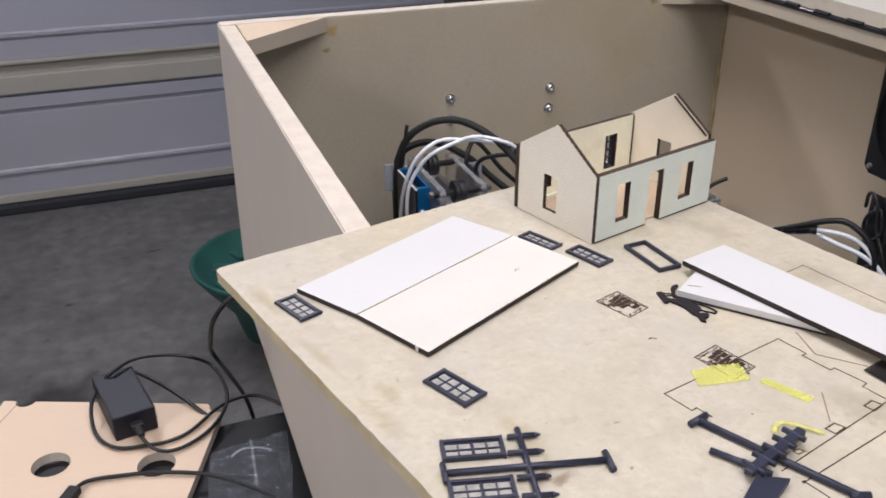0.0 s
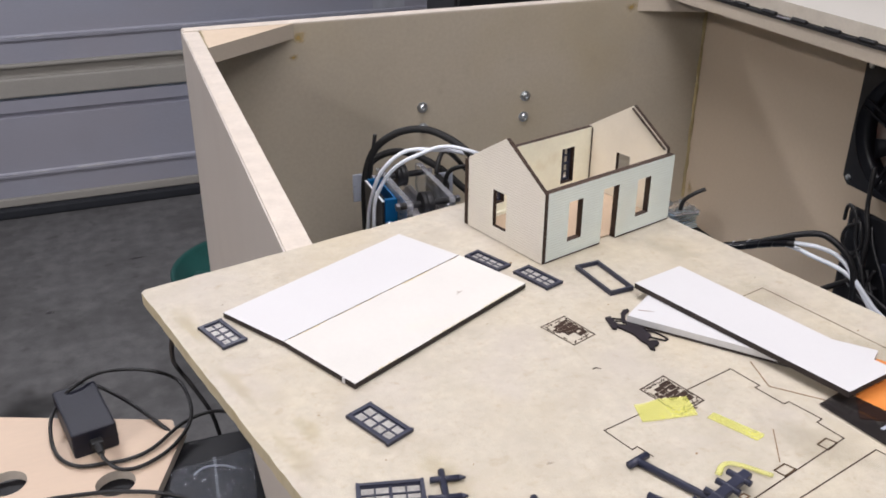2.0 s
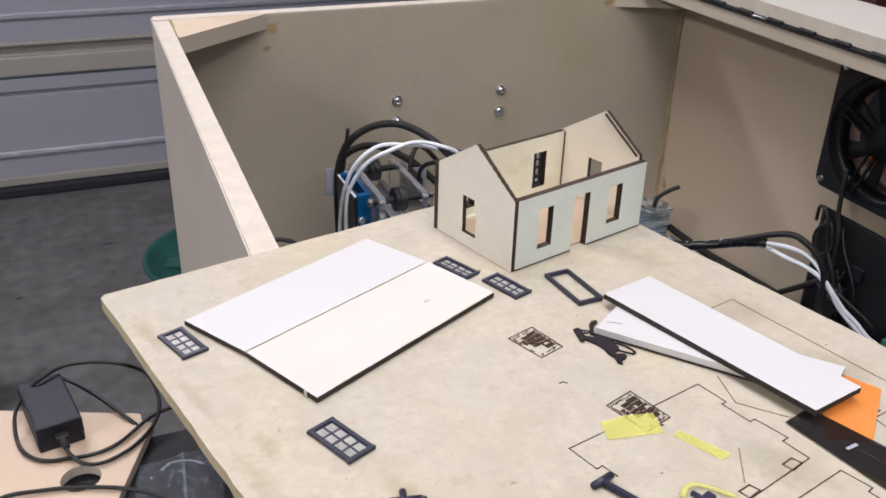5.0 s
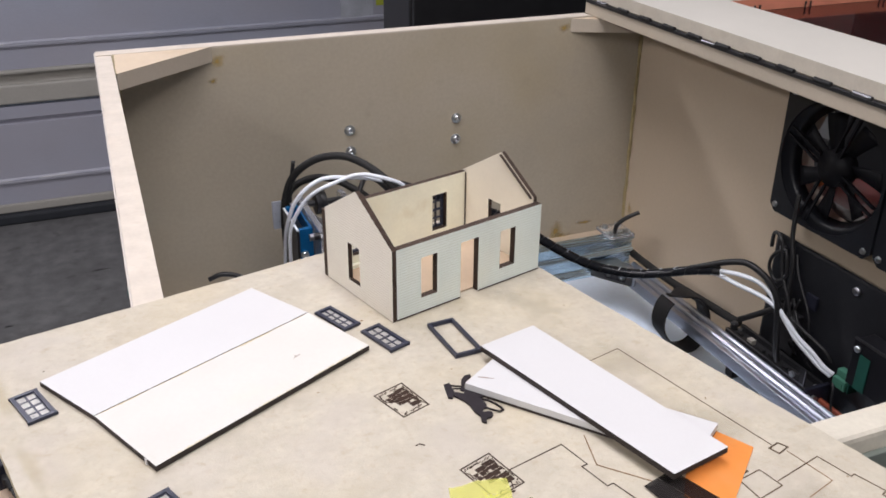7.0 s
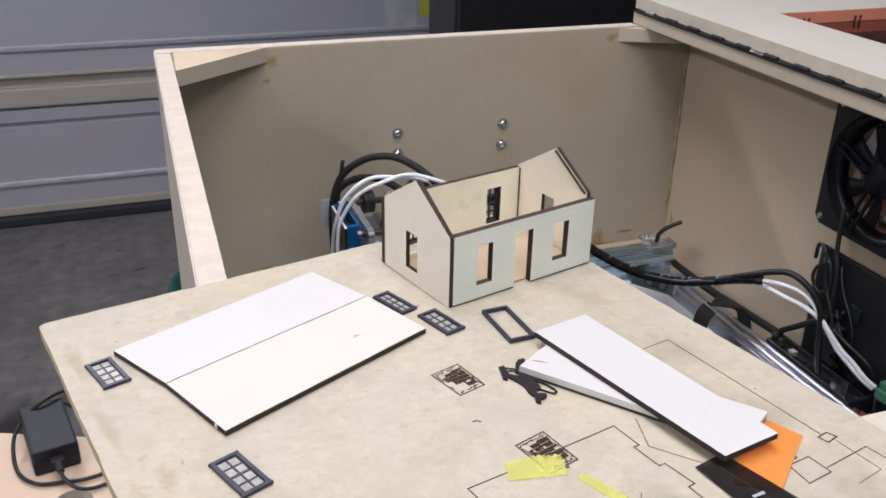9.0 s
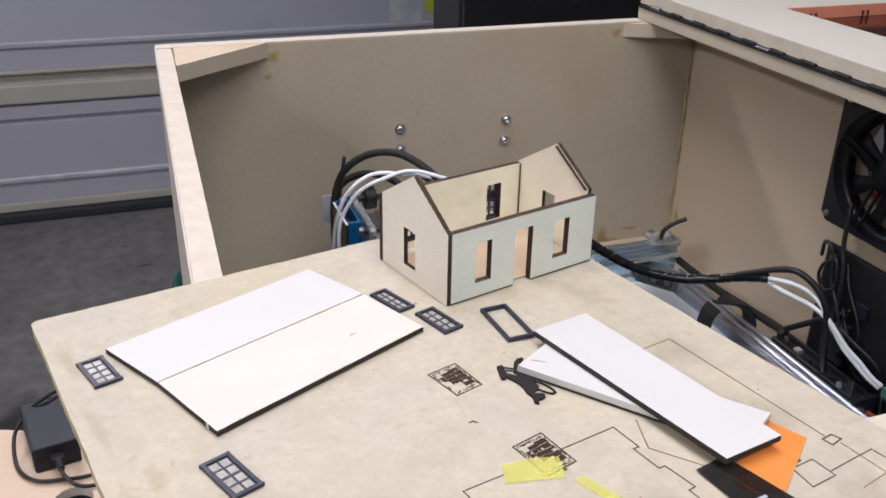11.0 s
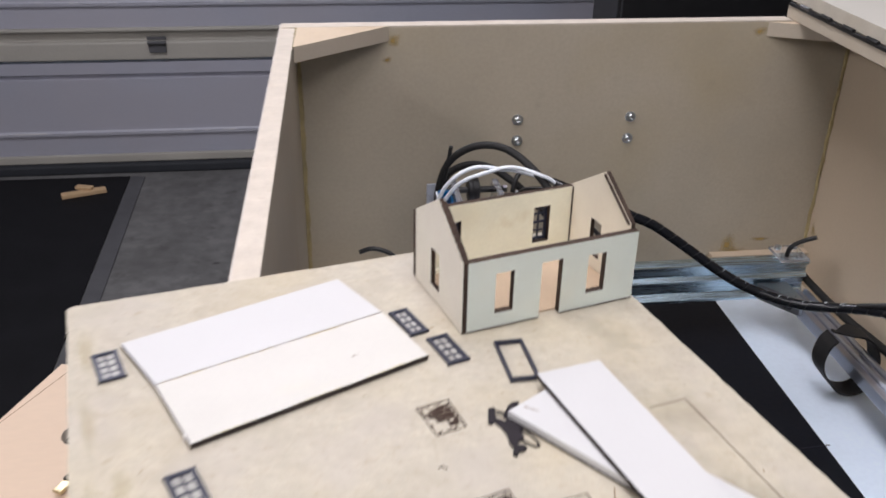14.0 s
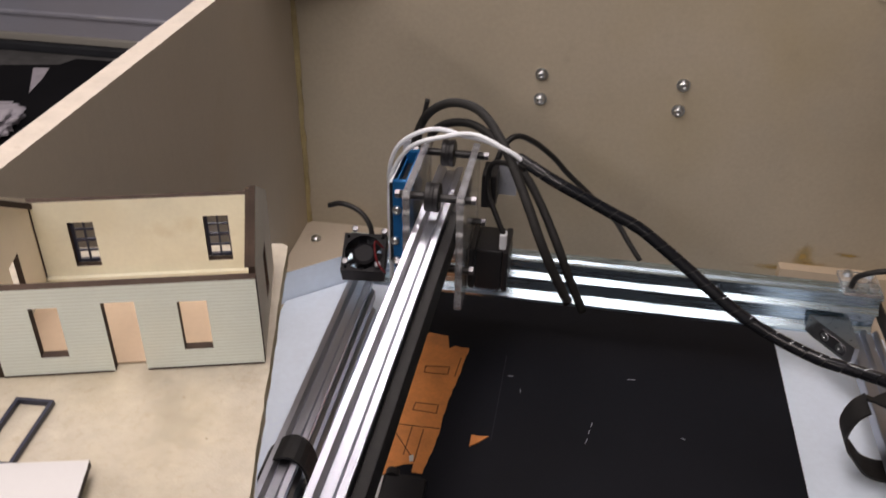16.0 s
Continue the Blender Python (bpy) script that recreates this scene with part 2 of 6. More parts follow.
def blot(cx, cy, w, h, turn, seed):
    """A flat stain: its first texture coordinate runs from 0 at the middle to 1 at the rim."""
    rnd = random.Random(seed)
    p1, p2, p3 = (rnd.uniform(0, 6) for _ in range(3))
    bm = bmesh.new()
    lay = bm.loops.layers.uv.new("UVMap")
    mid, ring = bm.verts.new((cx, cy, 0)), []
    for k in range(40):
        a = 2 * math.pi * k / 40
        r = 0.80 + 0.12 * math.sin(2 * a + p1) + 0.10 * math.sin(3 * a + p2) + 0.06 * math.sin(7 * a + p3)
        u, v = w * r * math.cos(a), h * r * math.sin(a)
        ring.append(bm.verts.new((cx + u * math.cos(turn) - v * math.sin(turn), cy + u * math.sin(turn) + v * math.cos(turn), 0)))
    for k in range(40):
        f = bm.faces.new((mid, ring[k], ring[(k + 1) % 40]))
        for loop in f.loops:
            loop[lay].uv = (0.0 if loop.vert is mid else 1.0, 0.5)
    return bm


def creased_film(name):
    """Thin clear film: mostly clear, with a crumpled gloss."""
    mat = bpy.data.materials.new(name)
    mat.use_nodes = True
    nt = mat.node_tree
    nt.nodes.remove(nt.nodes["Principled BSDF"])
    out = nt.nodes["Material Output"]
    coord = nt.nodes.new("ShaderNodeTexCoord")
    folds = nt.nodes.new("ShaderNodeTexNoise")
    folds.inputs["Scale"].default_value, folds.inputs["Detail"].default_value, folds.inputs["Distortion"].default_value = 42.0, 3.0, 1.6
    nt.links.new(coord.outputs["Object"], folds.inputs["Vector"])
    bump = nt.nodes.new("ShaderNodeBump")
    bump.inputs["Strength"].default_value, bump.inputs["Distance"].default_value = 1.0, 0.035
    nt.links.new(folds.outputs["Fac"], bump.inputs["Height"])
    gloss = nt.nodes.new("ShaderNodeBsdfGlossy")
    gloss.inputs["Color"].default_value, gloss.inputs["Roughness"].default_value = (0.85, 0.9, 1.0, 1), 0.13
    nt.links.new(bump.outputs["Normal"], gloss.inputs["Normal"])
    clear = nt.nodes.new("ShaderNodeBsdfTransparent")
    haze = nt.nodes.new("ShaderNodeBsdfDiffuse")
    haze.inputs["Color"].default_value = (0.55, 0.62, 0.75, 1)
    milky = nt.nodes.new("ShaderNodeMixShader")
    milky.inputs["Fac"].default_value = 0.06
    nt.links.new(clear.outputs[0], milky.inputs[1])
    nt.links.new(haze.outputs[0], milky.inputs[2])
    mix = nt.nodes.new("ShaderNodeMixShader")
    mix.inputs["Fac"].default_value = 0.11
    nt.links.new(milky.outputs[0], mix.inputs[1])
    nt.links.new(gloss.outputs[0], mix.inputs[2])
    nt.links.new(mix.outputs[0], out.inputs["Surface"])
    return mat


M = {}
M["concrete"] = material("concrete_floor", (0.148, 0.146, 0.146), 0.8, 0, 0.28, 18, 160, 0.25, stain=[((0.075, 0.073, 0.073), 3.2, 0.44, 0.70, 0.65), ((0.21, 0.205, 0.20), 9, 0.56, 0.74, 0.35), ((0.05, 0.047, 0.045), 14, 0.60, 0.74, 0.5)])
M["plaster"] = material("painted_plaster", (0.62, 0.61, 0.60), 0.8, 0, 0.06, 2, 60, 0.15)
M["door_paint"] = material("garage_door_paint", (0.385, 0.398, 0.475), 0.42, 0, 0.10, 3, 140, 0.08, stretch=(0.4, 1, 1), stain=[((0.27, 0.27, 0.30), 5, 0.58, 0.8, 0.3), ((0.40, 0.385, 0.43), 1.6, 0.45, 0.65, 0.6)])
M["door_worn"] = material("chalky_worn_paint", (0.46, 0.465, 0.54), 0.6, 0, 0.2, 4, 90, 0.2, stretch=(0.25, 1, 1), stain=((0.70, 0.69, 0.68), 9, 0.50, 0.66, 0.75))
M["seal"] = material("dark_door_seal", (0.028, 0.031, 0.038), 0.6, 0, 0.2, 12, 150, 0.1)
M["door_bare"] = material("garage_door_rail", (0.42, 0.40, 0.36), 0.5, 0, 0.12, 3, 140, 0.08)
M["rubber"] = material("black_rubber", (0.012, 0.012, 0.013), 0.65, 0, 0.2, 20, 300, 0.1)
M["grey_mat"] = material("grey_rubber_edge", (0.085, 0.085, 0.092), 0.6, 0, 0.2, 10, 150, 0.2)
M["mat"] = material("black_floor_mat", (0.0085, 0.0085, 0.0105), 0.65, 0, 0.3, 6, 150, 0.2, ior=1.25)
M["mdf"] = material("birch_panel", (0.475, 0.414, 0.330), 0.62, 0, 0.09, 5, 260, 0.12, stain=((0.40, 0.31, 0.19), 9, 0.6, 0.8, 0.35))
M["mdf_back"] = material("birch_panel_back", (0.425, 0.374, 0.290), 0.55, 0, 0.14, 4, 220, 0.1, stain=[((0.37, 0.30, 0.17), 4.2, 0.50, 0.74, 0.55), ((0.36, 0.325, 0.255), 11, 0.50, 0.72, 0.4), ((0.33, 0.29, 0.22), 45, 0.60, 0.78, 0.3)])
# right-wall copy of the panel, warmed and lightened for bounced orange light
M["mdf_right"] = material("birch_panel_right_warm", (0.50, 0.412, 0.306), 0.55, 0, 0.08, 3, 220, 0.1, stain=((0.36, 0.28, 0.16), 6, 0.62, 0.85, 0.4))
M["ply_edge"] = material("birch_panel_edge", (0.615, 0.555, 0.480), 0.75, 0, 0.10, 60, 420, 0.4, stain=[((0.62, 0.52, 0.40), 20, 0.55, 0.8, 0.25), ((0.50, 0.43, 0.35), 160, 0.58, 0.74, 0.3)])
M["ply_face"] = material("tan_plywood_face", (0.60, 0.485, 0.355), 0.6, 0, 0.10, 18, 260, 0.15, stretch=(1, 0.2, 1), stain=((0.50, 0.37, 0.20), 30, 0.56, 0.76, 0.4))
M["front_rim"] = material("worn_front_rim", (0.565, 0.530, 0.445), 0.7, 0, 0.10, 50, 400, 0.3, stain=((0.45, 0.39, 0.28), 45, 0.56, 0.76, 0.35))
# pinkish grey, and lightened to hold the stronger light on that side
M["outer_lit"] = material("panel_outer_lightened", (0.56, 0.515, 0.465), 0.6, 0, 0.08, 4, 200, 0.1, stretch=(1, 1, 0.3), stain=((0.46, 0.40, 0.34), 7, 0.55, 0.78, 0.35))
M["lid_edge"] = material("lid_cut_edge", (0.53, 0.485, 0.405), 0.7, 0, 0.12, 40, 300, 0.3, stain=((0.42, 0.36, 0.28), 30, 0.56, 0.74, 0.4))
M["glue"] = material("dried_wood_glue", (0.365, 0.295, 0.15), 0.35, 0, 0.3, 30, 200, 0.3)
M["glue_smear"] = soft_stain_material("glue_smear", (0.50, 0.35, 0.10), 0.55, 70)
M["scorch_stain"] = soft_stain_material("brown_scorch_stain", (0.22, 0.13, 0.06), 0.42, 220)
M["oil"] = soft_stain_material("oil_stain", (0.02, 0.018, 0.017), 0.6, 12)
M["board"] = material("thin_work_board", (0.500, 0.460, 0.375), 0.6, 0, 0.12, 210, 1300, 0.3, stain=[((0.37, 0.29, 0.19), 380, 0.52, 0.72, 0.32), ((0.40, 0.355, 0.28), 70, 0.45, 0.66, 0.50), ((0.425, 0.39, 0.315), 34, 0.45, 0.66, 0.45), ((0.52, 0.44, 0.28), 11, 0.48, 0.70, 0.45), ((0.47, 0.43, 0.385), 24, 0.52, 0.68, 0.4), ((0.33, 0.25, 0.16), 130, 0.62, 0.78, 0.45)])
M["board_edge"] = material("work_board_edge", (0.60, 0.52, 0.35), 0.7, 0, 0.2, 40, 400, 0.3, stain=((0.46, 0.36, 0.18), 60, 0.5, 0.7, 0.5))
M["dull_tone"] = soft_stain_material("dull_patch_tone", (0.40, 0.36, 0.27), 0.20, 120)
M["yellowing"] = soft_stain_material("yellowed_varnish", (0.56, 0.46, 0.22), 0.22, 150)
M["burn"] = material("laser_burn", (0.030, 0.014, 0.007), 0.8, 0, 0.4, 80, 600, 0.1)
M["burn_mid"] = material("brown_laser_burn", (0.075, 0.044, 0.020), 0.8, 0, 0.4, 80, 600, 0.1)
M["burn_light"] = material("light_laser_burn", (0.20, 0.12, 0.06), 0.8, 0, 0.4, 80, 600, 0.1)
M["char"] = material("charred_edge", (0.034, 0.026, 0.023), 0.85, 0, 0.5, 60, 700, 0.2)
M["char_brown"] = material("scorched_brown_edge", (0.046, 0.028, 0.019), 0.85, 0, 0.5, 60, 700, 0.2)
M["char_black"] = material("charred_black_scrap", (0.016, 0.012, 0.016), 0.6, 0, 0.4, 90, 600, 0.2, ior=1.35)
M["white_card"] = material("white_panel", (0.580, 0.580, 0.583), 0.55, 0, 0.03, 14, 500, 0.06)
M["cream_card"] = material("cream_panel", (0.610, 0.597, 0.560), 0.55, 0, 0.05, 18, 500, 0.06, stain=((0.74, 0.66, 0.46), 22, 0.6, 0.85, 0.3))
M["scorch"] = material("yellow_scorch", (0.52, 0.45, 0.27), 0.6, 0, 0.2, 300, 900, 0.1)
M["mint"] = siding("mint_clapboard", (0.785, 0.855, 0.805), 0.00155)
M["pink"] = siding("pale_clapboard", (0.83, 0.785, 0.70), 0.00155)
M["ivory"] = material("bare_house_inside", (0.80, 0.79, 0.65), 0.6, 0, 0.08, 45, 500, 0.08, stain=[((0.56, 0.47, 0.28), 60, 0.60, 0.82, 0.5), ((0.66, 0.58, 0.38), 25, 0.52, 0.76, 0.35)])
M["ivory_pink"] = material("bare_gable_inside", (0.79, 0.735, 0.625), 0.6, 0, 0.05, 45, 500, 0.08, stain=((0.60, 0.50, 0.36), 40, 0.56, 0.78, 0.35))
M["peach"] = material("peach_tone", (0.50, 0.385, 0.275), 0.6, 0, 0.10, 30, 400, 0.08)
M["navy"] = material("navy_grey_plastic", (0.025, 0.028, 0.050), 0.42, 0, 0.2, 60, 500, 0.1)
M["tape"] = material("yellow_masking_tape", (0.75, 0.75, 0.16), 0.6, 0, 0.15, 60, 500, 0.15, alpha=0.36)
M["orange"] = material("orange_card", (0.70, 0.245, 0.052), 0.5, 0, 0.08, 40, 400, 0.08, stain=((0.60, 0.27, 0.09), 60, 0.5, 0.72, 0.5))
M["orange_burnt"] = material("scorched_orange_card", (0.66, 0.25, 0.075), 0.5, 0, 0.25, 30, 300, 0.1, stain=((0.40, 0.16, 0.06), 24, 0.55, 0.75, 0.5))
M["bucket"] = material("dull_orange_tone", (0.48, 0.22, 0.075), 0.5, 0, 0.2, 20, 200, 0.1)
M["film"] = material("dark_film", (0.010, 0.011, 0.014), 0.22, 0, 0.2, 30, 300, 0.05, ior=1.4)
M["tinted_film"] = material("tinted_film_offcut", (0.016, 0.014, 0.016), 0.15, 0, 0.3, 60, 300, 0.1, alpha=0.62)
M["black_sheet"] = material("black_bed_sheet", (0.0064, 0.0074, 0.0115), 0.6, 0, 0.25, 8, 200, 0.1, ior=1.28)
M["table_black"] = material("black_table_laminate", (0.006, 0.006, 0.008), 0.45, 0, 0.25, 8, 200, 0.1, ior=1.3)
M["black_plastic"] = material("black_plastic", (0.015, 0.015, 0.017), 0.42, 0, 0.2, 30, 300, 0.1)
M["dark_plastic"] = material("adapter_plastic", (0.0085, 0.0095, 0.019), 0.5, 0, 0.15, 30, 500, 0.15)
M["cable"] = material("black_cable", (0.012, 0.012, 0.013), 0.45, 0, 0.2, 60, 400, 0.1)
M["sleeve"] = material("braided_sleeve", (0.013, 0.013, 0.013), 0.7, 0, 0.35, 200, 900, 0.5)
M["white_cable"] = material("white_cable", (0.78, 0.82, 0.88), 0.4, 0, 0.06, 40, 300, 0.05)
M["alu"] = material("extruded_aluminium", (0.52, 0.54, 0.61), 0.37, 1.0, 0.08, 10, 300, 0.06, stretch=(1, 0.05, 1))
M["alu_x"] = material("extruded_aluminium_bar", (0.56, 0.71, 0.82), 0.27, 1.0, 0.08, 10, 300, 0.06, stretch=(0.05, 1, 1))
M["steel"] = material("bright_steel", (0.66, 0.68, 0.70), 0.3, 1.0, 0.1, 60, 300, 0.05)
M["nut_steel"] = material("dull_steel", (0.26, 0.26, 0.28), 0.38, 1.0, 0.2, 80, 300, 0.1)
M["acrylic"] = material("clear_acrylic", (0.93, 0.94, 0.95), 0.06, 0, 0.02, 40, 300, 0.0, transmission=0.92, ior=1.49)
M["acrylic_edge"] = material("frosted_acrylic_edge", (0.62, 0.64, 0.70), 0.22, 0, 0.2, 120, 400, 0.2, transmission=0.7, ior=1.49)
# salmon: orange light from the lid pane, put into the colour
M["salmon"] = material("painted_pane_light", (0.72, 0.28, 0.18), 0.4, 0, 0.1, 30, 200, 0.05)
M["acrylic_orange"] = material("orange_acrylic", (0.30, 0.05, 0.045), 0.05, 0, 0.02, 10, 100, 0.0, transmission=0.95, ior=1.3)
M["blue"] = material("blue_anodised", (0.010, 0.16, 0.42), 0.35, 0.55, 0.1, 60, 400, 0.05)
M["bed_white"] = material("white_bed_board", (0.75, 0.86, 0.99), 0.4, 0, 0.08, 6, 150, 0.06, stain=((0.50, 0.52, 0.58), 8, 0.56, 0.82, 0.45))
M["green"] = material("green_tub_plastic", (0.018, 0.085, 0.075), 0.45, 0, 0.2, 10, 160, 0.1)
M["red"] = material("red_plastic", (0.20, 0.015, 0.02), 0.45, 0, 0.2, 10, 160, 0.1)
M["pcb"] = material("green_circuit_board", (0.010, 0.075, 0.055), 0.4, 0, 0.2, 80, 500, 0.1)
M["greygreen"] = material("grey_green_panel", (0.165, 0.190, 0.165), 0.55, 0, 0.08, 10, 260, 0.08)
M["pale_ply"] = material("pale_plywood", (0.66, 0.515, 0.39), 0.6, 0, 0.07, 4, 200, 0.1, stretch=(0.3, 1, 1), stain=((0.58, 0.43, 0.31), 7, 0.6, 0.8, 0.4))
M["fan_plastic"] = material("fan_plastic", (0.010, 0.011, 0.0145), 0.36, 0, 0.2, 30, 300, 0.1, ior=1.42)
M["fan_dark"] = material("matt_fan_plastic", (0.009, 0.009, 0.0115), 0.5, 0, 0.3, 30, 300, 0.1, ior=1.25)
M["gloss_black"] = material("dark_gloss_plate", (0.013, 0.0135, 0.016), 0.32, 0, 0.4, 20, 200, 0.05, ior=1.45)
M["term_green"] = material("pale_green_connector", (0.06, 0.19, 0.13), 0.4, 0, 0.1, 80, 400, 0.1)
M["rust"] = material("rust_red_sleeve", (0.24, 0.05, 0.022), 0.6, 0, 0.2, 60, 400, 0.2)
M["lid_top"] = material("lid_top_pale", (0.64, 0.618, 0.562), 0.5, 0, 0.06, 8, 200, 0.1)
M["zip"] = material("frosted_zip_strip", (0.62, 0.68, 0.78), 0.35, 0, 0.1, 60, 300, 0.1, alpha=0.13)
M["bag"] = creased_film("clear_bag_film")
M["grey_tag"] = material("frosted_grey_plastic", (0.50, 0.54, 0.62), 0.3, 0, 0.06, 40, 300, 0.05, transmission=0.25)
M["white_rag"] = material("white_rag", (0.62, 0.58, 0.64), 0.8, 0, 0.15, 20, 200, 0.4)
M["glazing"] = material("milky_glazing", (0.37, 0.36, 0.335), 0.3, 0, 0.35, 260, 700, 0.05)
M["gold"] = material("plated_plug", (0.56, 0.47, 0.29), 0.3, 1.0, 0.1, 60, 300, 0.05)
M["label_white"] = material("label_white", (0.46, 0.48, 0.53), 0.5, 0, 0.25, 14, 200, 0.05)
M["label_green"] = material("label_yellow_green", (0.46, 0.50, 0.06), 0.5, 0, 0.1, 30, 200, 0.05)
M["diffuser"] = material("lamp_diffuser", (0.8, 0.8, 0.78), 0.5, 0, 0.02, 10, 100, 0.0)
M["wood_scrap"] = material("pine_offcut", (0.55, 0.38, 0.22), 0.7, 0, 0.12, 20, 200, 0.2)


def world_of(ob):
    m = ob.matrix_parent_inverse @ ob.matrix_basis if ob.parent else ob.matrix_basis
    return world_of(ob.parent) @ m if ob.parent else m.copy()


def wpart(name, bm, material, parent, label="", smooth=False):
    """A part whose mesh is given in world coordinates."""
    ob = part(name, bm, material, parent, label, None, smooth)
    ob.matrix_parent_inverse = world_of(parent).inverted()
    return ob


def frame_of(u, v, n, o):
    return Matrix(((u[0], v[0], n[0], o[0]), (u[1], v[1], n[1], o[1]), (u[2], v[2], n[2], o[2]), (0, 0, 0, 1)))


# ---- the garage ----
X0, X1, Y0, Y1 = -3.2, 3.8, -3.0, 4.0
slab = single("floor", box(X0, X1, Y0, Y1 + 0.3, -0.1, 0.0), M["concrete"], "stained dark grey concrete garage floor", "floor", kind="structure")
single("ceiling", box(X0 - 0.1, X1 + 0.1, Y0 - 0.1, Y1 + 0.4, CEIL, CEIL + 0.1), M["plaster"], "plain painted garage ceiling", "ceiling", kind="structure")
single("wall_west", box(X0 - 0.12, X0, Y0, Y1 + 0.3, 0, CEIL), M["plaster"], "plain painted garage wall", "wall", kind="structure")
single("wall_east", box(X1, X1 + 0.12, Y0, Y1 + 0.3, 0, CEIL), M["plaster"], "plain painted garage wall", "wall", kind="structure")
single("wall_south", box(X0, X1, Y0 - 0.12, Y0, 0, CEIL), M["plaster"], "plain painted garage wall", "wall", kind="structure")
single("wall_north", plate(rect(X0, X1, 0, CEIL), [rect(-2.6, 2.9, 0.001, 2.2)], 0, 0.14), [M["plaster"]] * 3, "plain painted wall round the garage door", "wall", kind="structure",
       m=frame_of((1, 0, 0), (0, 0, 1), (0, -1, 0), (0, Y1 + 0.2, 0)))

for k, (sx, sy, sw, sh) in enumerate(((0.05, 3.35, 0.06, 0.014), (-0.26, 3.02, 0.026, 0.020), (-0.35, 2.4, 0.30, 0.18), (0.30, 3.2, 0.25, 0.10), (-0.10, 2.1, 0.16, 0.22))):
    wpart("oil_stain", move(blot(sx, sy, sw, sh, 0.3 * k, 70 + k), Matrix.Translation((0, 0, 0.0006 + 0.0002 * k))), M["oil"], slab)

# the closed sectional door: ribbed steel sections, bare rails at the joints
door = thing("door_1", pose(0.15, Y1, 0), "closed grey-lavender ribbed steel sectional garage door", "garage door", kind="structure")
DX0, DX1, DY = -2.6, 2.9, 3.95
PITCH = 0.566
for k in range(4):
    z = k * PITCH
    prof = [(DY, z + 0.082), (DY, z + 0.166), (DY - 0.010, z + 0.172), (DY - 0.012, z + 0.180), (DY, z + 0.194), (DY, z + 0.424), (DY + 0.016, z + 0.428),
            (DY + 0.014, z + 0.436), (DY - 0.002, z + 0.448), (DY - 0.002, z + 0.498), (DY + 0.045, z + 0.502), (DY + 0.045, z + 0.082)]
    bm = bmesh.new()
    a = [bm.verts.new((DX0, y, zz)) for y, zz in prof]
    b = [bm.verts.new((DX1, y, zz)) for y, zz in prof]
    for i in range(len(a)):
        bm.faces.new((a[i], a[(i + 1) % len(a)], b[(i + 1) % len(a)], b[i]))
    bm.faces.new(a)
    bm.faces.new(b[::-1])
    bmesh.ops.recalc_face_normals(bm, faces=bm.faces[:])
    wpart("door_section", bm, M["door_paint"], door)
    wpart("worn_rib", rod((DX0, DY - 0.0085, z + 0.1865), (DX1, DY - 0.0085, z + 0.1865), 0.007, 0.006), M["door_worn"], door, "chalky rib with worn paint")
    wpart("joint_rail", box(DX0, DX1, DY - 0.012, DY + 0.045, z + 0.509, z + 0.588, 0.010, 3), M["door_bare"], door, "bare beige rail at a section joint")
    wpart("joint_recess", box(DX0, DX1, DY + 0.014, DY + 0.044, z + 0.5885, z + (0.628 if k else 0.630)), M["door_bare"], door)
    wpart("bottom_rail", box(DX0, DX1, DY - 0.014, DY + 0.044, z + (0.066 if k else 0.046), z + 0.0812, 0.005), M["door_bare"], door, "bare beige rail")
    for hx in (-2.1, -0.53, 1.05, 2.4):
        wpart("hinge", merge(box(hx - 0.036, hx + 0.036, DY - 0.022, DY - 0.0165, z + 0.543, z + 0.575, 0.001), box(hx - 0.040, hx + 0.040, DY - 0.022, DY - 0.0165, z + 0.598, z + 0.612, 0.001), cyl((hx - 0.038, DY - 0.026, z + 0.587), (hx + 0.038, DY - 0.026, z + 0.587), 0.008, 10)), M["grey_mat"], door)
wpart("bottom_seal", box(DX0, DX1, DY - 0.04, DY + 0.04, 0.0, 0.044, 0.010), M["seal"], door, "dark rubber bottom seal")
wpart("warning_label", box(1.22, 1.37, DY - 0.003, DY - 0.0005, 0.74, 0.90), M["label_white"], door, "worn white warning label")
wpart("warning_label", box(1.385, 1.47, DY - 0.003, DY - 0.0005, 0.80, 0.93), M["label_green"], door, "yellow-green label")

# fixtures are assumed, one for each lamp; none is in view
for (lx, ly), lw, lh, watts, colour in LAMPS:
    lamp = thing("ceiling_light", pose(lx, ly, CEIL), "white tube ceiling light fixture, unseen, position assumed", "ceiling light", "ceiling lights")
    wpart("housing", box(lx - lw / 2 - 0.03, lx + lw / 2 + 0.03, ly - lh / 2 - 0.02, ly + lh / 2 + 0.02, CEIL - 0.09, CEIL, 0.01), M["plaster"], lamp)
    wpart("diffuser", box(lx - lw / 2, lx + lw / 2, ly - lh / 2, ly + lh / 2, CEIL - 0.118, CEIL - 0.09, 0.01), M["diffuser"], lamp)

single("floor_mat", plate([(-3.0, 1.2), (-0.66, 1.2), (-0.71, 3.86), (-1.90, 3.86), (-1.941, 3.773), (-2.205, 3.718), (-3.0, 3.56)], [], 0, 0.008), [M["mat"]] * 3, "black rubber floor mat on the concrete", "mat")
single("mat_edge", plate([(-0.655, 1.2), (-0.595, 1.2), (-0.645, 3.86), (-0.705, 3.86)], [], 0, 0.006), [M["grey_mat"]] * 3, "narrow grey rubber strip along the black mat", "mat strip")
scrap = thing("wood_offcut", pose(-0.86, 3.67, 0.008), "small pale pine offcut lying on the black mat", "offcut")
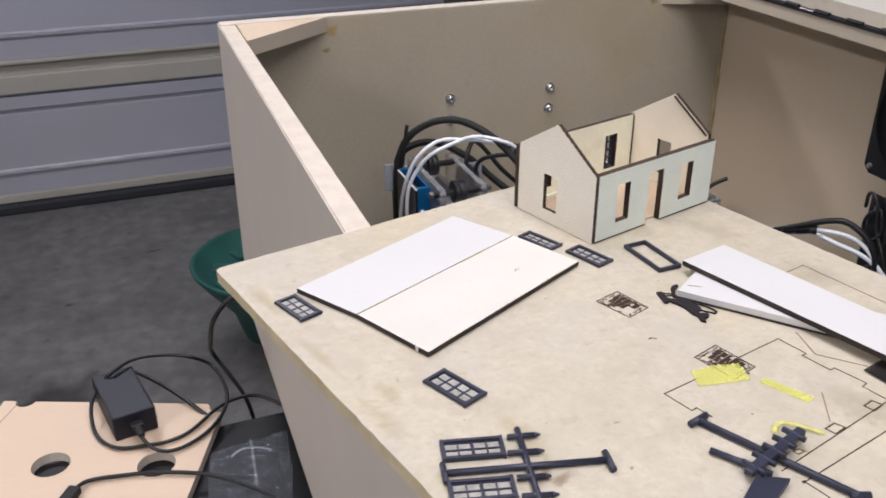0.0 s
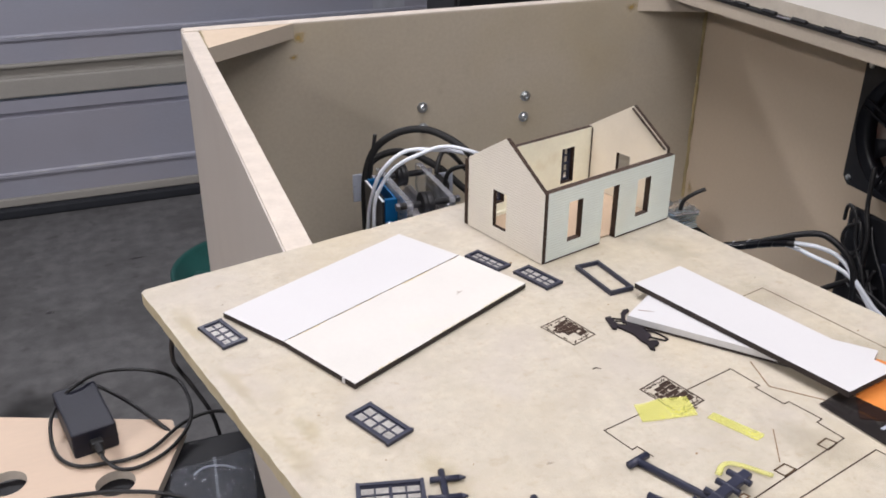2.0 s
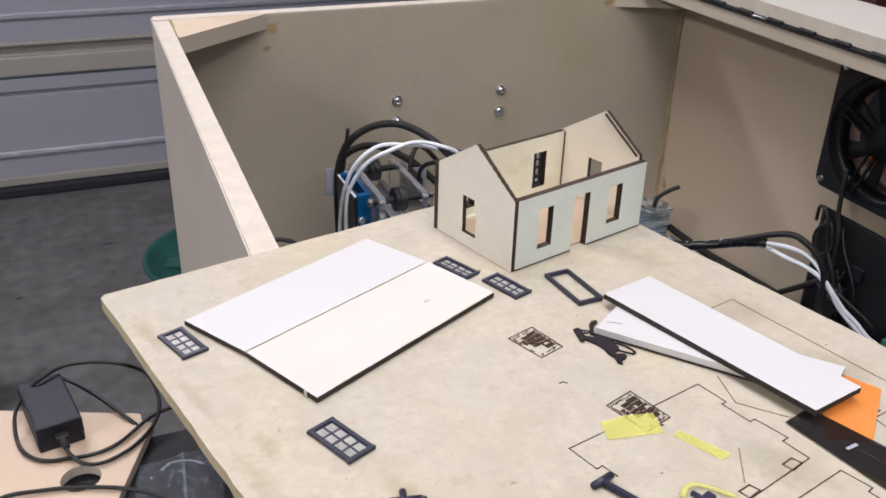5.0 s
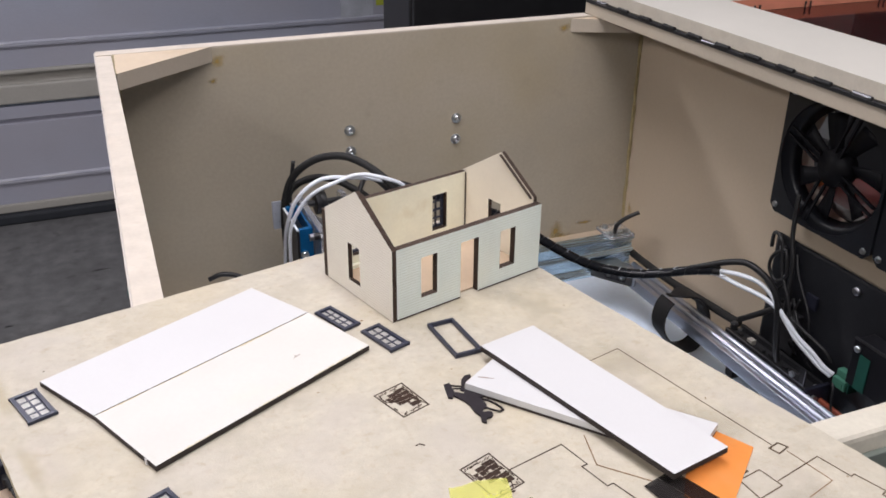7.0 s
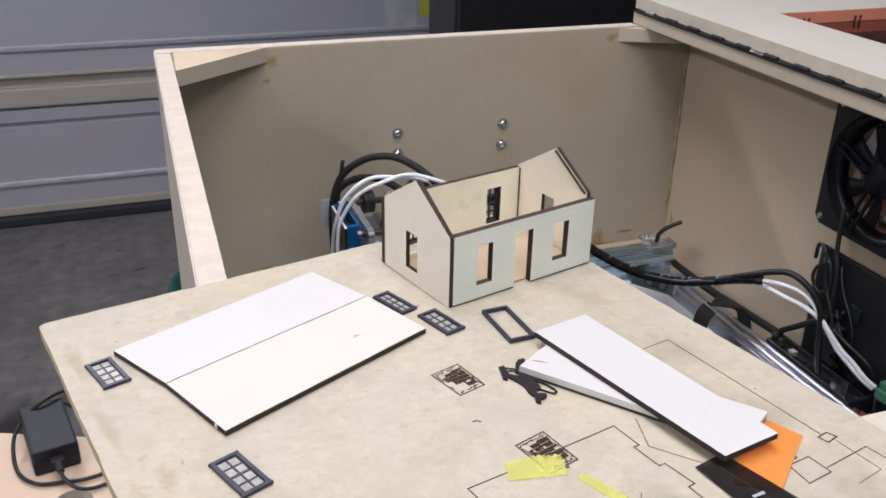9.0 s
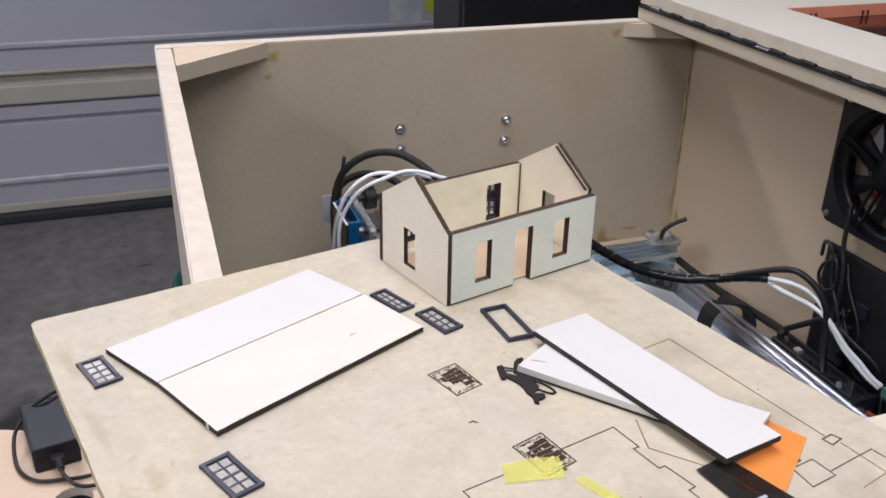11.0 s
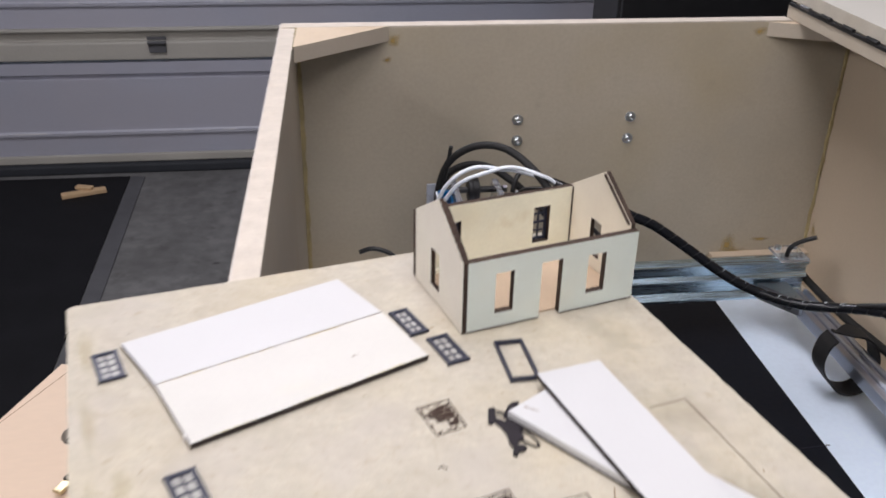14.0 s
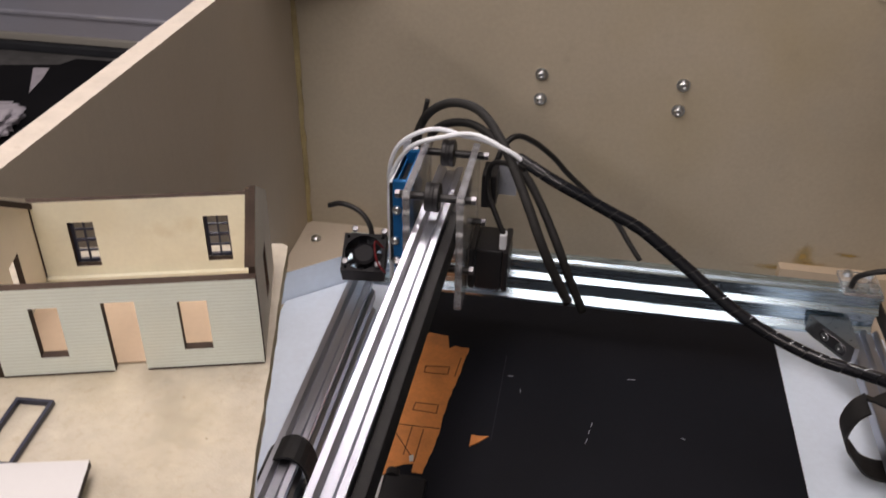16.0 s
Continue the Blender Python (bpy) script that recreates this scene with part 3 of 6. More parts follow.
wpart("stick", rod((-0.95, 3.64, 0.018), (-0.78, 3.70, 0.018), 0.035, 0.02), M["wood_scrap"], scrap)
wpart("stick", rod((-0.90, 3.70, 0.034), (-0.83, 3.68, 0.034), 0.03, 0.012), M["wood_scrap"], scrap)
rag = bmesh.new()
bmesh.ops.create_icosphere(rag, subdivisions=4, radius=1.0)
for v in rag.verts:
    k = 0.75 + 0.5 * noise.noise(v.co * 1.7) + 0.2 * noise.noise(v.co * 5)
    v.co = Vector((-1.84 + v.co.x * 0.17 * k, 3.08 + v.co.y * 0.16 * k, max(0.0085, 0.05 + v.co.z * 0.06 * k)))
single("rag", rag, M["white_rag"], "crumpled pale rag on the black mat", "rag", smooth=True)
single("paper_sheet", plate([(-1.899, 3.45), (-2.035, 3.715), (-1.962, 3.728), (-1.925, 3.60)], [], 0.0085, 0.0095), [M["white_rag"]] * 3, "white paper scrap lying on the black mat", "paper")
single("paper_sheet", plate([(-2.06, 3.33), (-1.915, 3.357), (-1.884, 3.270), (-2.03, 3.235)], [], 0.0085, 0.0095), [M["white_rag"]] * 3, "white paper scrap lying on the black mat", "paper")

# the black cabinet behind the box
cab = thing("storage_cabinet", pose(1.45, 2.16, 0), "tall matt black storage cabinet", "cabinet")
wpart("body", box(0.857, 2.05, 2.06, 2.26, 0.06, 1.62, 0.006), M["black_plastic"], cab)
wpart("plinth", box(0.87, 2.03, 2.08, 2.25, 0.0, 0.058), M["rubber"], cab)
for dx in (0.862, 1.457):
    leaf = wpart("door", box(dx, dx + 0.590, 2.042, 2.0585, 0.08, 1.60, 0.003), M["black_plastic"], cab)
    wpart("handle", box(dx + (0.56 if dx < 1 else 0.02), dx + (0.572 if dx < 1 else 0.032), 2.024, 2.0415, 0.8, 0.94, 0.003), M["black_plastic"], leaf)

# green tub on its red base
tub = thing("plastic_tub", pose(0.375, 2.44, 0.0), "dark green round plastic tub standing on a red base", "tub")
part("tub_body", lathe([(0.085, 0.095), (0.105, 0.10), (0.135, 0.20), (0.205, 0.290), (0.238, 0.338), (0.244, 0.352), (0.238, 0.358), (0.228, 0.350), (0.200, 0.318), (0.12, 0.300), (0.001, 0.298)], 56), M["green"], tub, smooth=True)
part("base", lathe([(0.05, 0.0), (0.055, 0.01), (0.055, 0.088), (0.04, 0.094)]), M["red"], tub, "red plastic base", smooth=True)
for k in range(9):
    a = 2 * math.pi * k / 9
    part("moulded_pad", move(box(0.125, 0.185, -0.026, 0.026, 0.3005, 0.322, 0.006), Matrix.Rotation(a, 4, "Z")), M["green"], tub)

# ---- the table under it all ----
table = thing("work_table", pose(0.2, 0.3, 0), "black work table that carries the plywood box", "table")
wpart("tabletop", box(-0.62, 1.05, -0.35, 0.935, 0.868, 0.90, 0.003), M["table_black"], table)
for lx in (-0.57, 1.0):
    for ly in (-0.3, 0.88):
        wpart("leg", box(lx - 0.025, lx + 0.025, ly - 0.025, ly + 0.025, 0, 0.868, 0.003), M["black_plastic"], table)

# ---- the plywood enclosure ----
RIM = 1.361
enc = thing("laser_enclosure", pose(0.48, 0.65, 0.90), "open-topped beige plywood box round a laser cutter", "enclosure")
inside = [M["mdf_right"], M["ply_edge"], M["mdf"]]
wpart("left_wall", plate(ragged([(0.1135, 0.243), (0.1300, 0.243), (0.1442, 1.0545), (0.1280, 1.0745)], 0.006, 0.00012, 5), [], 0.98, RIM), [M["ply_edge"], M["mdf"], M["mdf"]], enc)
# thin sheet in a paler colour, as the lit side of the wall
wpart("outer_face", plate([(0.1122, 0.243), (0.1133, 0.243), (0.1278, 1.0745), (0.1267, 1.0745)], [], 0.98, RIM - 0.0006), [M["outer_lit"]] * 3, enc, "pinkish grey outer face, colour lightened as the lit side")
wpart("back_wall", box(0.1445, 0.845, 1.055, 1.0745, 0.98, RIM, 0.0012), M["mdf_back"], enc)
wpart("back_edge", box(0.1285, 0.745, 1.0553, 1.0742, RIM + 0.0002, RIM + 0.0012), M["ply_edge"], enc, "pale raw plywood edge")
right = plate(rect(0.26, 1.0545, 0.98, RIM - 0.0002), [circle(0.665, 1.279, 0.066), circle(0.517, 1.279, 0.066)], 0, 0.017)
wpart("right_wall", move(right, frame_of((0, -1, 0), (0, 0, 1), (-1, 0, 0), (0.845, 0, 0)) @ Matrix.Diagonal((-1, 1, 1, 1))), inside, enc)
wpart("front_wall", box(0.1305, 0.845, 0.243, 0.2595, 0.98, RIM - 0.001, 0.0035, 3), M["front_rim"], enc)
wpart("front_panel", box(0.15, 0.84, 0.2395, 0.2428, 0.99, RIM - 0.012, 0.0006), M["greygreen"], enc, "grey-green facing sheet")
wpart("base_board", box(0.128, 0.844, 0.26, 1.0545, 0.9825, 0.994), M["mdf"], enc)
for fy in (0.34, 0.60, 0.86):
    wpart("runner", box(0.18, 0.80, fy - 0.02, fy + 0.02, 0.90, 0.982), M["mdf"], enc)
# corner braces
wpart("corner_brace", plate([(0.1442, 0.972), (0.1446, 1.0552), (0.252, 1.0552)], [], RIM - 0.0165, RIM + 0.0009), [M["ply_face"], M["mdf"], M["mdf"]], enc)
wpart("corner_brace", plate([(0.716, 1.0545), (0.828, 1.0545), (0.828, 1.005)], [], RIM - 0.018, RIM - 0.0006), [M["ply_face"], M["mdf"], M["mdf"]], enc)
wpart("corner_block", plate([(0.1443, 0.936), (0.1445, 1.0545), (0.284, 1.0545)], [], 0.9945, 1.035), [M["mdf"], M["bed_white"], M["mdf"]], enc)
wpart("corner_block", plate([(0.69, 1.0545), (0.69, 1.041), (0.8279, 1.039), (0.8279, 1.0545)], [], 0.9945, 1.044), [M["mdf_right"]] * 3, enc)
# glue in the corners
def bead(p, q, r, seed):
    rnd = random.Random(seed)
    n = 22
    p, q = Vector(p), Vector(q)
    bm = tube([p.lerp(q, k / n) for k in range(n + 1)], r, 7, 1)
    for v in bm.verts:
        v.co += Vector((rnd.uniform(-1, 1), rnd.uniform(-1, 1), 0)) * r * 0.45
    return bm
wpart("glue_bead", bead((0.146, 1.053, 1.0355), (0.146, 1.053, RIM - 0.02), 0.0029, 1), M["glue"], enc, "yellowed dried glue")
wpart("glue_bead", bead((0.8265, 1.0535, 1.06), (0.8265, 1.0535, RIM - 0.02), 0.0023, 2), M["glue"], enc, "yellowed dried glue")
wpart("glue_bead", bead((0.31, 1.0542, 0.9995), (0.70, 1.0542, 0.9995), 0.0025, 3), M["glue"], enc, "yellowed dried glue")
wpart("glue_bead", bead((0.1445, 0.975, RIM - 0.001), (0.1455, 1.052, RIM + 0.0004), 0.0014, 4), M["glue"], enc, "yellowed dried glue")
def smear(cx, cz, w, h, seed, face="y"):
    """A thin irregular film of glue squeezed out along a joint."""
    off = 0.0002 + 0.0001 * (seed % 6)
    m = frame_of((1, 0, 0), (0, 0, 1), (0, -1, 0), (0, 1.0549 - off, 0)) if face == "y" else frame_of((0, -1, 0), (0, 0, 1), (-1, 0, 0), (0.8278 - off, 0, 0)) @ Matrix.Diagonal((-1, 1, 1, 1))
    wpart("glue_smear", move(blot(cx, cz, w * 1.25, h * 1.25, 0, seed), m), M["glue_smear"], enc)


for n, (sx, sz, sw, sh) in enumerate(((0.256, 1.345, 0.012, 0.008), (0.249, 1.322, 0.007, 0.005), (0.706, 1.349, 0.013, 0.006), (0.716, 1.052, 0.012, 0.022), (0.726, 1.042, 0.020, 0.012), (0.700, 1.036, 0.060, 0.006), (0.760, 1.037, 0.040, 0.007), (0.760, 1.061, 0.018, 0.004))):
    smear(sx, sz, sw, sh, n)
smear(1.040, 1.078, 0.006, 0.016, 21, "x")
# bolts through the back wall, with washers
for bx, bz in ((0.410, 1.2440), (0.4105, 1.2165), (0.5545, 1.2440), (0.5535, 1.2155)):
    bolt = wpart("bolt", move(lathe([(0.0050, 0.0), (0.0048, 0.0022), (0.0035, 0.0040), (0.0018, 0.0044), (0.0016, 0.0030), (0.0005, 0.0029)], 20), frame_of((1, 0, 0), (0, 0, 1), (0, -1, 0), (bx, 1.0533, bz))), M["steel"], enc, "zinc-plated dome-head bolt", True)
    wpart("washer", move(lathe([(0.0068, 0.0), (0.0068, 0.0014), (0.003, 0.0015)], 20), frame_of((1, 0, 0), (0, 0, 1), (0, -1, 0), (bx, 1.0548, bz))), M["steel"], bolt)
bolt = wpart("bolt", move(lathe([(0.0062, 0.0), (0.006, 0.002), (0.004, 0.0042), (0.0006, 0.0044)], 20), Matrix.Translation((0.165, 1.015, 1.0355))), M["steel"], enc, "zinc-plated dome-head bolt", True)
# right rim plank, hinge and open lid
wpart("rim_plank", box(0.7475, 0.852, 0.255, 1.0745, RIM + 0.0004, 1.3785, 0.001), M["mdf"], enc)
hinge = wpart("piano_hinge", box(0.7455, 0.7472, 0.262, 1.070, 1.3770, 1.3805, 0.0004), M["rubber"], enc, "dark steel piano hinge")
for k in range(33):
    y = 0.264 + k * 0.0244
    up = 0.0013 if k % 2 else -0.0004
    wpart("knuckle", cyl((0.7466, y, 1.3808 + up), (0.7466, y + 0.0215, 1.3808 + up), 0.0014 + 0.0010 * (k % 2), 10), M["rubber"] if k % 9 != 4 else M["nut_steel"], hinge)
# the lid's top face is paler than its cut edges
lid = wpart("lid", plate(rect(0.7495, 1.56, 0.255, 1.0745), [rect(0.862, 1.46, 0.36, 0.926)], 1.3822, 1.3970), [M["lid_top"], M["lid_edge"], M["mdf"]], enc, "plywood lid opened flat, paler on its top face")
wpart("window_pane", box(0.856, 1.48, 0.345, 0.950, 1.3790, 1.3820, 0.0003), M["acrylic_orange"], lid, "dark orange laser-safe acrylic pane")
# reveal of the opening, with the pane's orange light as its colour
wpart("pane_light_strip", box(0.8625, 1.4595, 0.9240, 0.9256, 1.3824, 1.3966), M["salmon"], lid, "salmon strip coloured by the orange light of the pane")
for bx in (0.8965, 0.9045, 0.9765, 0.9845, 1.10, 1.108, 1.25, 1.258):
    wpart("screw", merge(cyl((bx, 0.9200, 1.3821), (bx, 0.9200, 1.3875), 0.0010, 8), cyl((bx, 0.9200, 1.3876), (bx, 0.9200, 1.3900), 0.0015, 10)), M["rubber"], lid)
wpart("latch_block", box(0.965, 0.98, 0.73, 0.745, 1.3821, 1.405, 0.002), M["grey_tag"], lid)

# ---- the work board on the rim ----
BZ = 1.368
ca, sa = math.cos(radians(13.2)), math.sin(radians(13.2))
BO = (0.0355, 0.4435)


def bp(u, v):
    return BO[0] + u * ca + v * sa, BO[1] + u * sa - v * ca


board = thing("work_board", pose(*bp(0.147, 0.2), 1.361), "thin mottled tan hardboard laid across the box as a work top", "board")
outline = [bp(0.0025, 0), bp(0.2905, 0), bp(0.293, 0.0025), bp(0.293, 0.43), bp(0, 0.43), bp(0, 0.0025)]
wpart("sheet", plate(ragged(outline, 0.007, 0.00035, 3), [], 1.3614, BZ), [M["board"], M["board_edge"], M["board"]], board)


# yellowed varnish along one edge
for n, (u, v, w, h) in enumerate(((0.0085, 0.045, 0.030, 0.0075), (0.0080, 0.105, 0.034, 0.0070), (0.0085, 0.165, 0.036, 0.0075), (0.0090, 0.222, 0.034, 0.0080), (0.0085, 0.280, 0.036, 0.0075), (0.0090, 0.335, 0.034, 0.0080), (0.0200, 0.150, 0.016, 0.0090), (0.0240, 0.260, 0.018, 0.0100), (0.0500, 0.205, 0.020, 0.0120), (0.0600, 0.060, 0.030, 0.0080))):
    wpart("yellow_stain", move(blot(*bp(u, v), w, h, radians(-76.8 + 7 * (n % 3 - 1) * (n > 5)), 200 + n), Matrix.Translation((0, 0, BZ + 0.00002 + 0.000001 * n))), M["yellowing"], board)


# darker, duller patches over the right half of the board
for n, (u, v, w, h) in enumerate(((0.262, 0.185, 0.036, 0.022), (0.256, 0.245, 0.034, 0.026), (0.250, 0.300, 0.034, 0.024), (0.262, 0.120, 0.034, 0.020), (0.180, 0.270, 0.040, 0.020), (0.225, 0.215, 0.030, 0.014))):
    wpart("dull_patch", move(blot(*bp(u, v), w, h, radians(-76.8), 240 + n), Matrix.Translation((0, 0, BZ + 0.000034 + 0.000001 * n))), M["dull_tone"], board)


def engrave(points, w=0.0006, mat="burn", closed=False, name="engraved_line"):
    pts = list(points) + ([points[0]] if closed else [])
    bms = []
    for (xa, ya), (xb, yb) in zip(pts, pts[1:]):
        bms.append(rod_flat(xa, ya, xb, yb, w))
    wpart(name, merge(*bms), M[mat], board)


def rod_flat(xa, ya, xb, yb, w, z0=BZ + 0.00004, z1=BZ + 0.00016):
    d = Vector((xb - xa, yb - ya, 0))
    bm = box(-w / 2, d.length + w / 2, -w / 2, w / 2, z0, z1)
    return move(bm, Matrix.Translation((xa, ya, 0)) @ Matrix.Rotation(math.atan2(d.y, d.x), 4, "Z"))


# the burnt floor plans: outline, small squares, and fainter score lines
engrave([(0.2462, 0.2702), (0.2741, 0.2770), (0.2778, 0.2619), (0.2750, 0.2614), (0.2786, 0.2474), (0.2816, 0.2480), (0.2862, 0.2335), (0.2828, 0.2325), (0.2855, 0.2205), (0.2134, 0.2002)], 0.0005)
engrave([(0.2200, 0.2632), (0.1994, 0.2586), (0.2035, 0.2443), (0.2064, 0.2452), (0.2088, 0.2380)], 0.0005)
engrave([(0.2200, 0.1820), (0.2175, 0.1922), (0.2920, 0.2105), (0.2961, 0.1985), (0.2930, 0.1975), (0.2966, 0.1850)], 0.0005)
engrave([(0.2860, 0.2785), (0.2812, 0.2600), (0.2970, 0.2430)], 0.0005, "burn_light")
engrave([(0.2522, 0.2180), (0.2630, 0.2350)], 0.0004, "burn_light")
engrave([(0.3180, 0.3282), (0.3362, 0.3328), (0.3565, 0.2445)], 0.0004, "burn_mid")
engrave([(0.3600, 0.2385), (0.3642, 0.2172), (0.3490, 0.2128)], 0.0004, "burn_light")
engrave([(0.3438, 0.2250), (0.3692, 0.2312), (0.3731, 0.2163), (0.3752, 0.2170), (0.3795, 0.2045), (0.3765, 0.2035), (0.3800, 0.1890)], 0.0005, "burn_mid")
engrave([(0.3295, 0.2310), (0.3412, 0.2333), (0.3434, 0.2222), (0.3302, 0.2192)], 0.0005, "burn_mid", True)
engrave([(0.3325, 0.2368), (0.3352, 0.2362), (0.3362, 0.2342), (0.3302, 0.2328)], 0.0006, "burn_mid")
engrave([(0.3542, 0.2428), (0.3600, 0.2444), (0.3620, 0.2406), (0.3558, 0.2384)], 0.0007, "burn_mid", True)
engrave([(0.2730, 0.2212), (0.2788, 0.2230), (0.2808, 0.2192), (0.2746, 0.2170)], 0.0007, "burn_mid", True)
engrave([(0.2470, 0.2148), (0.2530, 0.2164), (0.2550, 0.2126), (0.2486, 0.2106)], 0.0007, "burn_mid", True)
engrave([(0.2252, 0.2080), (0.2282, 0.2084), (0.2292, 0.2064), (0.2260, 0.2058)], 0.0006, "burn_light", True)


for n, (cx, cy, w, h, turn) in enumerate(((0.129, 0.232, 0.011, 0.0035, 0.9), (0.133, 0.226, 0.006, 0.004, 0.2), (0.170, 0.2485, 0.0022, 0.0012, 0.1), (0.161, 0.222, 0.0016, 0.0009, 0.6))):
    wpart("scorch_stain", move(blot(cx, cy, w * 1.3, h * 1.3, turn, 90 + n), Matrix.Translation((0, 0, BZ + 0.00010))), M["scorch_stain"], board)
engrave([(0.2170, 0.2985), (0.2187, 0.2990), (0.2202, 0.2975)], 0.0006)


def burnt_sign(c, seed):
    """A small burnt oblong with worn, unreadable lettering as bars and a frayed inner border."""
    rnd = random.Random(seed)
    (x0, y0), (x1, y1), (x2, y2), (x3, y3) = c
    at = lambda u, v: ((1 - u) * ((1 - v) * x0 + v * x3) + u * ((1 - v) * x1 + v * x2), (1 - u) * ((1 - v) * y0 + v * y3) + u * ((1 - v) * y1 + v * y2))
    bms, level = [], [0.00010]

    def bar(a, b, w):
        level[0] += 0.0000012
        bms.append(rod_flat(*at(*a), *at(*b), w, BZ + 0.00004, BZ + level[0]))

    ring = [(0, 0), (1, 0), (1, 1), (0, 1), (0, 0)]
    for a, b in zip(ring, ring[1:]):
        bar(a, b, 0.0007)
    # rows of bars: a long bold row, a shorter one, a small third
    for u0, u1, v0, v1, n in ((0.58, 0.86, 0.14, 0.86, 5), (0.30, 0.53, 0.18, 0.66, 4), (0.14, 0.23, 0.28, 0.48, 2)):
        dv = (v1 - v0) / n
        for k in range(n):
            v, tall = v0 + k * dv, u1 - u0
            lo = u0 + tall * rnd.uniform(0, 0.12)
            bar((lo, v + dv * 0.16), (u1, v + dv * 0.16), dv * 0.0100)
            kind = rnd.randint(0, 3)
            if kind < 3:
                bar((lo + tall * (0.0, 0.35, 0.0)[kind], v + dv * 0.62), (u1 - tall * (0.0, 0.0, 0.45)[kind], v + dv * 0.62), dv * 0.0088)
            for f in rnd.sample((0.06, 0.5, 0.92), 2):
                bar((u0 + tall * f, v + dv * 0.16), (u0 + tall * f, v + dv * 0.64), tall * 0.0045)
    # frayed line just inside the border
    for a, b in zip(ring, ring[1:]):
        f = 0.03
        while f < 0.95:
            g = f + rnd.uniform(0.03, 0.12)
            if rnd.random() < 0.62:
                p, q = [(a[0] + (b[0] - a[0]) * h, a[1] + (b[1] - a[1]) * h) for h in (f, min(g, 0.97))]
                inward = rnd.uniform(0.045, 0.10)
                shrink = lambda e, w: (0.5 + (e[0] - 0.5) * (1 - 2 * w), 0.5 + (e[1] - 0.5) * (1 - 2 * w))
                bar(shrink(p, inward), shrink(q, rnd.uniform(0.03, 0.11)), rnd.uniform(0.00025, 0.0006))
            f = g
    bar((0.93, 0.62), (0.64, 0.97), 0.0005)
    wpart("burnt_sign", merge(*bms), M["burn"], board, "burnt oblong sign with unreadable lettering")


burnt_sign([(0.2116, 0.3386), (0.2266, 0.3438), (0.2324, 0.3238), (0.2188, 0.3189)], 5)
burnt_sign([(0.2281, 0.2776), (0.2431, 0.2828), (0.2488, 0.2615), (0.2345, 0.2568)], 6)
for k in range(46):
    u, v = random.uniform(0.02, 0.28), random.uniform(0.03, 0.36)
    x, y = bp(u, v)
    r = random.choice((0.0003, 0.0004, 0.0006, 0.0009))
    if math.hypot(x - 0.337, y - 0.226) < 0.008:
        continue
    wpart("speck", plate([(x + r * random.uniform(0.5, 1.6) * math.cos(a), y + r * random.uniform(0.4, 1.2) * math.sin(a)) for a in (0, 1, 2, 3, 4, 5)], [], BZ + 0.00003, BZ + 0.00014), M["burn_light"] if k % 3 else M["burn"], board)

# ---- the model house ----
HL, HW, HE, HP, HT = 0.1022, 0.0678, 0.0408, 0.0625, 0.0026
house = thing("model_house", pose(0.2408, 0.3964, BZ + 0.0003, 0, 0, 15.7), "roofless laser-cut model house with pale clapboard walls", "model house")


def house_wall(name, outer, holes, n, o, face, back, label, t=HT):
    v = Vector((0, 0, 1))
    u = v.cross(Vector(n))
    return part(name, move(plate(outer, holes, 0, t), frame_of(u, v, n, o) @ Matrix.Translation((0, 0, -t))), [M[face], M["char_brown"], M[back]], house, label)


def rake(a, b, n=18, d=0.0002):
    """Small steps along a sloping edge, one for each board of the siding."""
    return [(a[0] + (b[0] - a[0]) * k / n, a[1] + (b[1] - a[1]) * k / n + d * (1 if k % 2 else -1)) for k in range(1, n)]


gable = lambda s: [(s * 0, 0), (s * (HW - 0.0036), 0), (s * (HW - 0.0036), HE + 0.0021), *rake((s * (HW - 0.0036), HE + 0.0021), (s * 0.0325, HP)), (s * 0.0325, HP), *rake((s * 0.0325, HP), (s * 0, HE)), (s * 0, HE)]
house_wall("front_wall", [(HT, 0), (0.0444, 0), (0.0444, 0.0331), (0.0567, 0.0331), (0.0567, 0), (HL, 0), (HL, HE), (HT, HE)],
           [rect(0.0181, 0.0286, 0.0086, 0.0320), rect(0.0722, 0.0832, 0.0090, 0.0320)], (0, -1, 0), (0, 0, 0), "mint", "ivory", "pale mint clapboard wall", 0.0040)
house_wall("gable_wall", gable(-1), [[(-0.0420, 0.0078), (-0.0305, 0.0078), (-0.0305, 0.0302), (-0.0420, 0.0302)]], (-1, 0, 0), (0, 0, 0), "pink", "ivory_pink", "pale pinkish clapboard gable")
house_wall("gable_wall", [(0.0041, 0), (HW, 0), (HW, HE), (0.0325, HP), (0.0041, HE + 0.0028)], [rect(0.0315, 0.0425, 0.0078, 0.0302)], (1, 0, 0), (HL, 0, 0), "pink", "ivory_pink", "pale pinkish clapboard gable")
house_wall("back_wall", [(-HL + HT, 0), (0, 0), (0, HE), (-HL + HT, HE)], [rect(-0.0276, -0.0167, 0.0076, 0.0302), rect(-0.0850, -0.0742, 0.0076, 0.0308)], (0, 1, 0), (0, HW, 0), "mint", "ivory", "pale clapboard wall, bare cream inside", 0.0034)
# doubled strips along the rakes and the sill inside
for sx in (HT + 0.0010,):
    for (ya, za), (yb, zb) in (((0.003, HE - 0.002), (0.0325, HP - 0.003)), ((0.0325, HP - 0.003), (HW - 0.003, HE - 0.002))):
        part("rake_strip", rod((sx, ya, za), (sx, yb, zb), 0.0016, 0.0024), M["char_brown"], house)
part("rake_strip", rod((HL - HT - 0.0008, 0.0325, HP - 0.0014), (HL - HT - 0.0008, 0.0050, HE + 0.0020), 0.0014, 0.0009), M["char_brown"], house)
